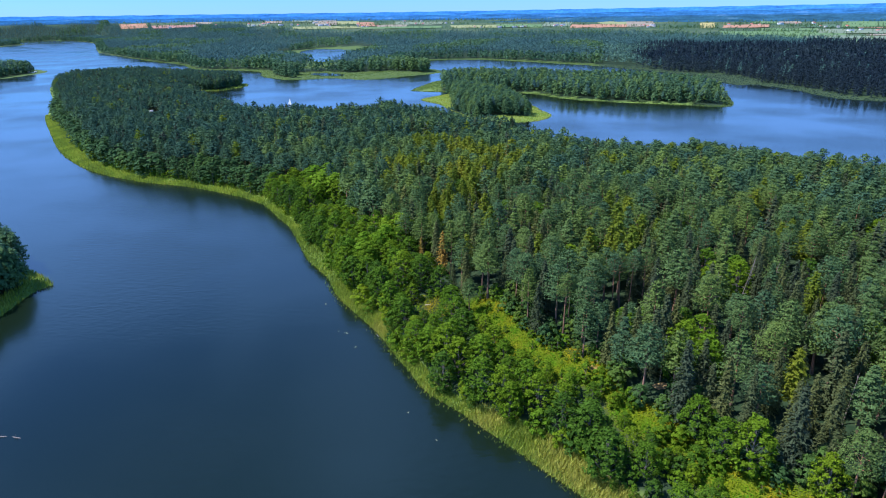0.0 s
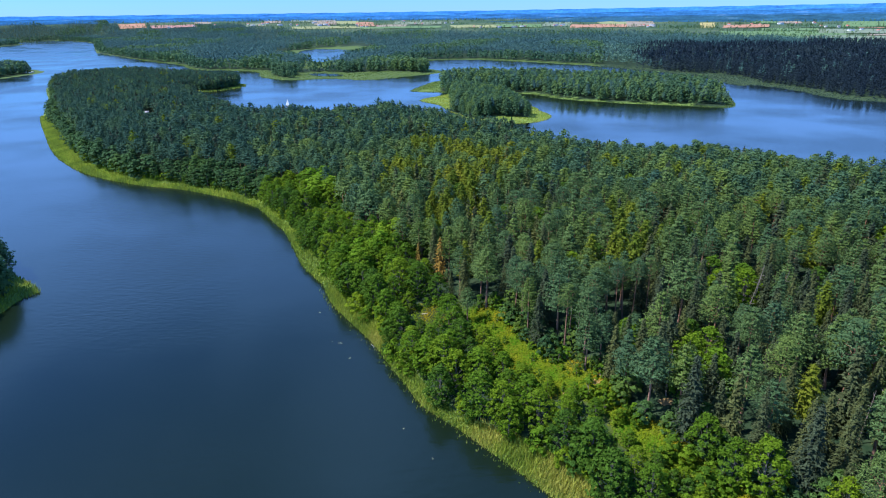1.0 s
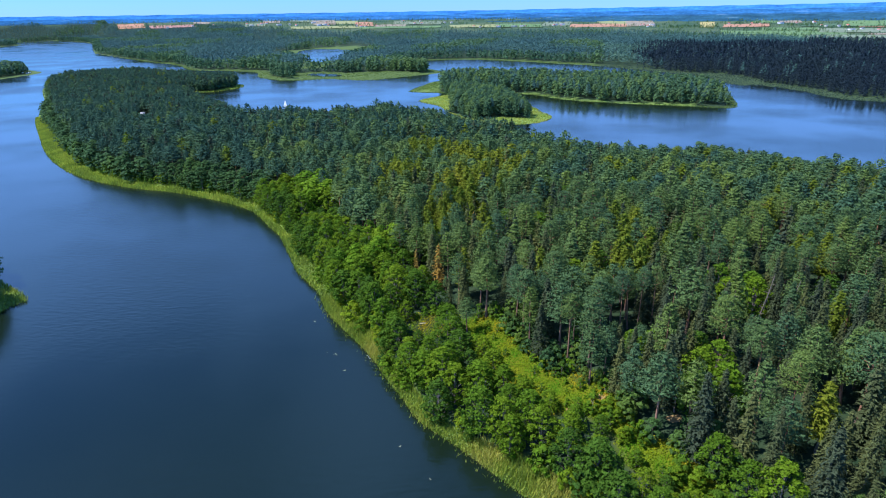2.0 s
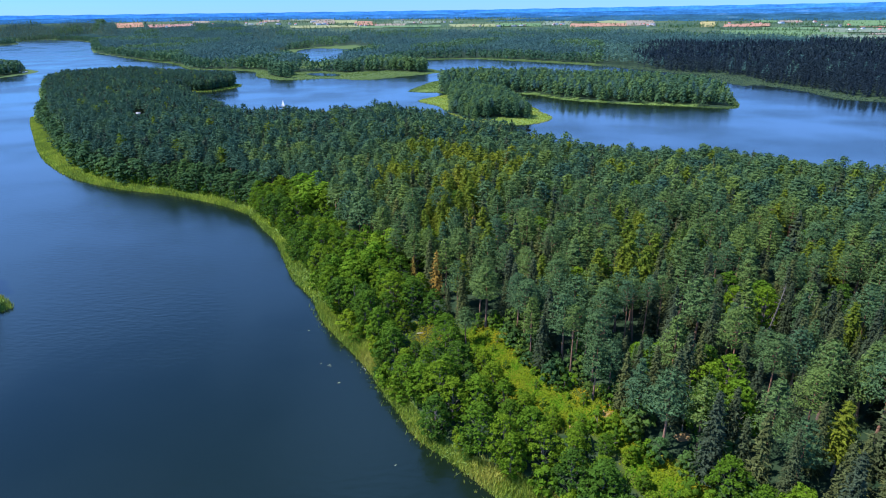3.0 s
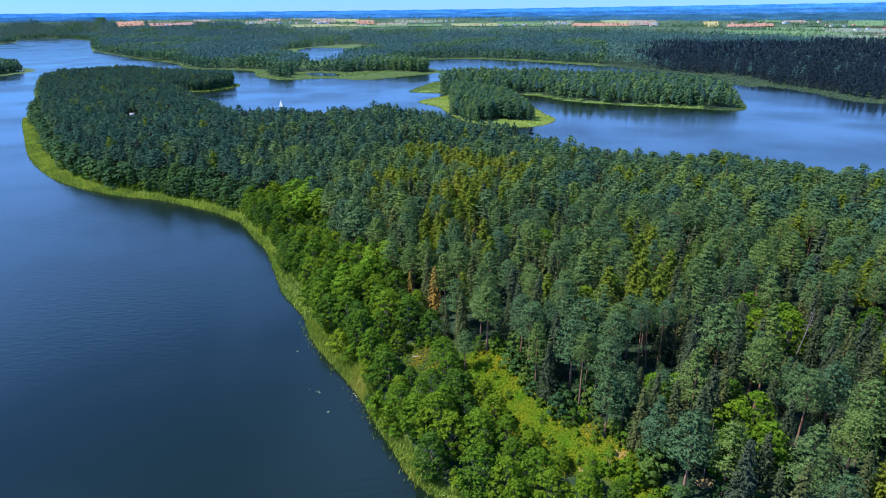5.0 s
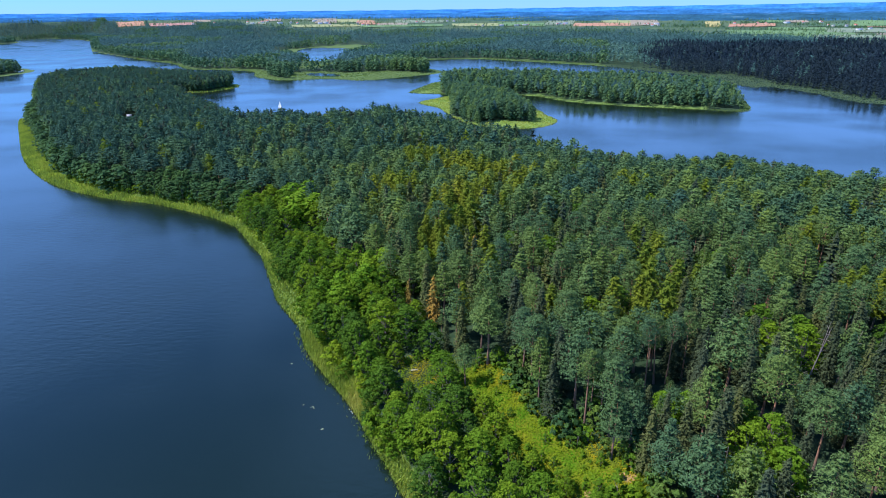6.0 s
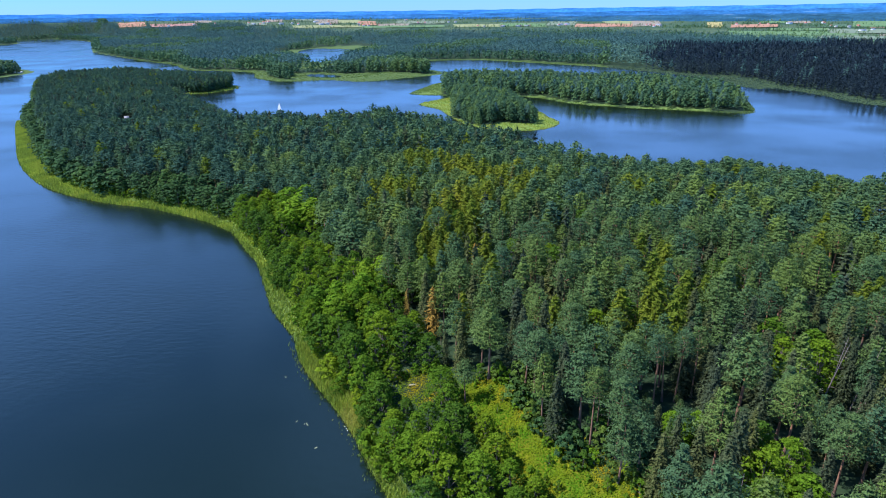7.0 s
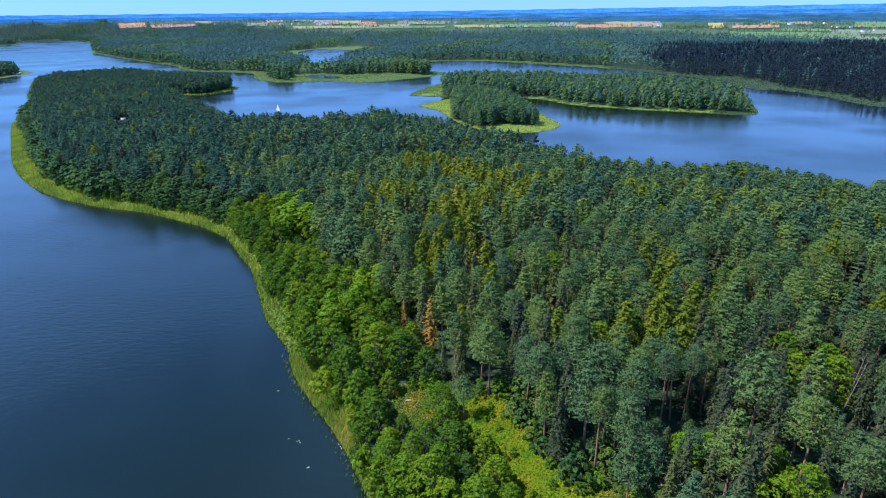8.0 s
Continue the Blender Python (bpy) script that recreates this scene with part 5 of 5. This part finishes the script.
def sailboat():
    root = empty("sailboat", "small sailing boat with white sails on the blue lake", "sailboat")
    part("hull", make_mesh("hull", *hull(7.0, 2.4, 0.9), WHITE, None, True), root)
    part("deck", make_mesh("deck", *box(-2.6, 1.6, -0.75, 0.75, 0.72, 1.0), CREAM), root)
    part("cabin", make_mesh("cabin", *box(-0.4, 1.5, -0.6, 0.6, 1.004, 1.5), WHITE), root)
    part("mast", make_mesh("mast", *tube([(0.6, 0, 0.8), (0.55, 0, 9.6)], (0.07, 0.04), 6), DEADWOOD), root)
    part("boom", make_mesh("boom", *tube([(0.5, 0, 1.9), (-2.7, -0.7, 1.9)], (0.05, 0.04), 6), DEADWOOD), root)
    for name, tack, clew, head, belly in (("mainsail", (0.45, -0.05, 2.0), (-2.6, -0.75, 2.0), (0.5, -0.02, 9.3), -0.35), ("jib", (3.3, 0, 1.1), (0.7, -0.6, 1.5), (0.7, -0.05, 7.9), -0.3)):
        a, c, h = (np.array(k, float) for k in (tack, clew, head))
        v, q = [], []
        for i in range(7):
            for k in range(6):
                s, t = i / 6, k / 5
                pnt = (a * (1 - t) + c * t) * (1 - s) + h * s
                v.append(pnt + np.array([0, belly * math.sin(math.pi * t) * (1 - s), 0]))
        for i in range(6):
            for k in range(5):
                q.append((i * 6 + k, i * 6 + k + 1, i * 6 + k + 7, i * 6 + k + 6))
        part(name, make_mesh(name, np.array(v), np.array(q), None, SAIL, None, True), root)
    root.matrix_basis = pose(-196, 801, -0.25, 0, 0, -38)


sailboat()


def rowboat():
    root = empty("rowboat", "narrow weathered cream boat lying upturned in a glade", "rowing boat")
    part("hull", make_mesh("hull", *hull(3.0, 0.62, 0.26), OLD_PAINT, None, True), root)
    part("keel", make_mesh("keel", *box(-1.3, 1.0, -0.03, 0.03, -0.02, 0.05), OLD_PAINT), root)
    root.matrix_basis = pose(-6.4, 206.3, on_ground(-6.4, 206.3, ("peninsula",)) + 0.48, 180, 0, 8)


rowboat()


def snag(x, y, h, lean):
    root = empty("dead_tree", "bare grey-brown dead tree with short broken branches", "dead tree", "bare dead trees")
    f = np.linspace(0, 1, 7)
    pts = np.column_stack([lean * f * h, 0.1 * np.sin(f * 5), f * h - 0.4 * (f == 0)])
    part("trunk", make_mesh("trunk", *tube(pts, 0.19 * (1 - 0.8 * f), 7), DEADWOOD, None, True), root)
    for k in range(7):
        z = h * (0.35 + 0.09 * k)
        a = k * 2.4
        b0 = np.array([lean * z, 0, z])
        part("branch", make_mesh("branch", *tube([b0, b0 + np.array([math.cos(a) * 0.9, math.sin(a) * 0.9, 0.25]), b0 + np.array([math.cos(a) * 1.5, math.sin(a) * 1.5, 0.2])], (0.05, 0.035, 0.012), 4), DEADWOOD), root)
    root.matrix_basis = pose(x, y, on_ground(x, y, ("peninsula",)), 0, 0, x * 7 % 360)


for x, y, h, lean in ((59.3, 147, 14, 0.03), (96, 183, 20, 0.16), (99, 186, 19, 0.1), (103, 182, 18, 0.22), (86, 178, 17, 0.08), (97, 126, 15, 0.05), (101, 129, 13, 0.12)):
    snag(x, y, h, lean)


def sandy_patch(x, y, rx, ry, k):
    a = np.linspace(0, 6.283, 15)[:-1]
    ring = np.column_stack([x + rx * np.cos(a) * (1 + 0.2 * np.sin(3 * a + k)), y + ry * np.sin(a) * (1 + 0.2 * np.cos(2 * a + k))])
    rows = [np.column_stack([x + (ring - (x, y))[:, 0] * f, y + (ring - (x, y))[:, 1] * f]) for f in (1, 0.6, 0.2)]
    pts = np.concatenate(rows)
    z = survey(pts, ("peninsula",))[0] + np.repeat((0.05, 0.16, 0.22), 14)
    i = (np.arange(2)[:, None] * 14 + np.arange(14)[None, :]).ravel()
    j = (np.arange(2)[:, None] * 14 + (np.arange(14)[None, :] + 1) % 14).ravel()
    q = np.stack([i, j, j + 14, i + 14], -1)
    t = [(28, 28 + k_, 29 + k_) for k_ in range(1, 13)]
    tagged(new("sandy_patch", make_mesh("sandy_patch", np.column_stack([pts, z]), q, t, EARTH, None, True)), "bare sandy earth in the clearing", "earth", kind="structure")


for k, (x, y, rx, ry) in enumerate(((58.7, 145, 1.8, 1.5), (43, 155.5, 1.8, 1.6), (34, 152, 1.2, 1.6))):
    sandy_patch(x, y, rx, ry, k)


def lily(x, y, s, k):
    """A raft of a few pale floating leaves."""
    root = empty("floating_leaves", "pale floating lily leaves on dark water", "lily leaves", "floating leaves near the shore")
    g = np.random.default_rng(k)
    for _ in range(4):
        a = np.linspace(0.25, 6.03, 10)
        c = g.normal(0, 0.35 * s, 2)
        r = s * g.uniform(0.22, 0.4)
        v = np.concatenate([[(c[0], c[1], 0.012)], np.column_stack([c[0] + r * np.cos(a), c[1] + r * 0.8 * np.sin(a), 0.03 + 0.03 * np.sin(a * 2 + k)])])
        part("leaf", make_mesh("leaf", v, None, [(0, i, i + 1) for i in range(1, 10)], LILY), root)
    root.matrix_basis = pose(x, y, 0.0, 0, 0, k * 50)


for k, (x, y, s) in enumerate(((-11.3, 148.4, 0.5), (-31.2, 186, 0.7), (-38.9, 197.5, 0.35), (-35.9, 195.8, 0.6), (-47.6, 219.9, 0.6), (-3, 136, 0.4))):
    lily(x, y, s, k)


def fishing_float(x, y, s):
    root = empty("fishing_float", "small white float lying at the edge of the reeds", "float", "floats by the reeds")
    part("body", make_mesh("body", *tube(np.array([(0, 0, -0.16), (0, 0, -0.10), (0, 0, 0.02), (0, 0, 0.14), (0, 0, 0.20)]) * s, np.array((0.05, 0.17, 0.23, 0.17, 0.05)) * s, 10), WHITE, None, True), root)
    part("eye", make_mesh("eye", *tube(np.array([(0, 0, 0.19), (0, 0, 0.28)]) * s, np.array((0.04, 0.03)) * s, 6), DEADWOOD), root)
    root.matrix_basis = pose(x, y, 0.05, 8, 5, 0)


for x, y, s in ((-25.0, 194.8, 0.75), (-24.5, 193.9, 0.6), (-24.0, 193.0, 0.65)):
    fishing_float(x, y, s)


def driftwood(x, y, turn):
    root = empty("driftwood", "pale broken branch drifting on the dark water", "driftwood")
    part("log", make_mesh("log", *tube([(-1.3, 0, 0.0), (-0.3, 0.15, 0.12), (0.8, 0.05, 0.10), (1.6, -0.2, 0.02)], (0.10, 0.16, 0.13, 0.05), 8), DEADWOOD, None, True), root)
    for a, b_ in (((-0.3, 0.15, 0.15), (-0.9, 0.9, 0.55)), ((0.6, 0.05, 0.12), (1.0, -0.8, 0.35)), ((-0.1, 0.1, 0.15), (0.3, 0.7, 0.6))):
        part("branch", make_mesh("branch", *tube([a, b_], (0.06, 0.02), 5), BARK), root)
    root.matrix_basis = pose(x, y, -0.02, 0, 0, turn)


driftwood(-122.5, 139.5, 20)
driftwood(-118.0, 139.3, 170)
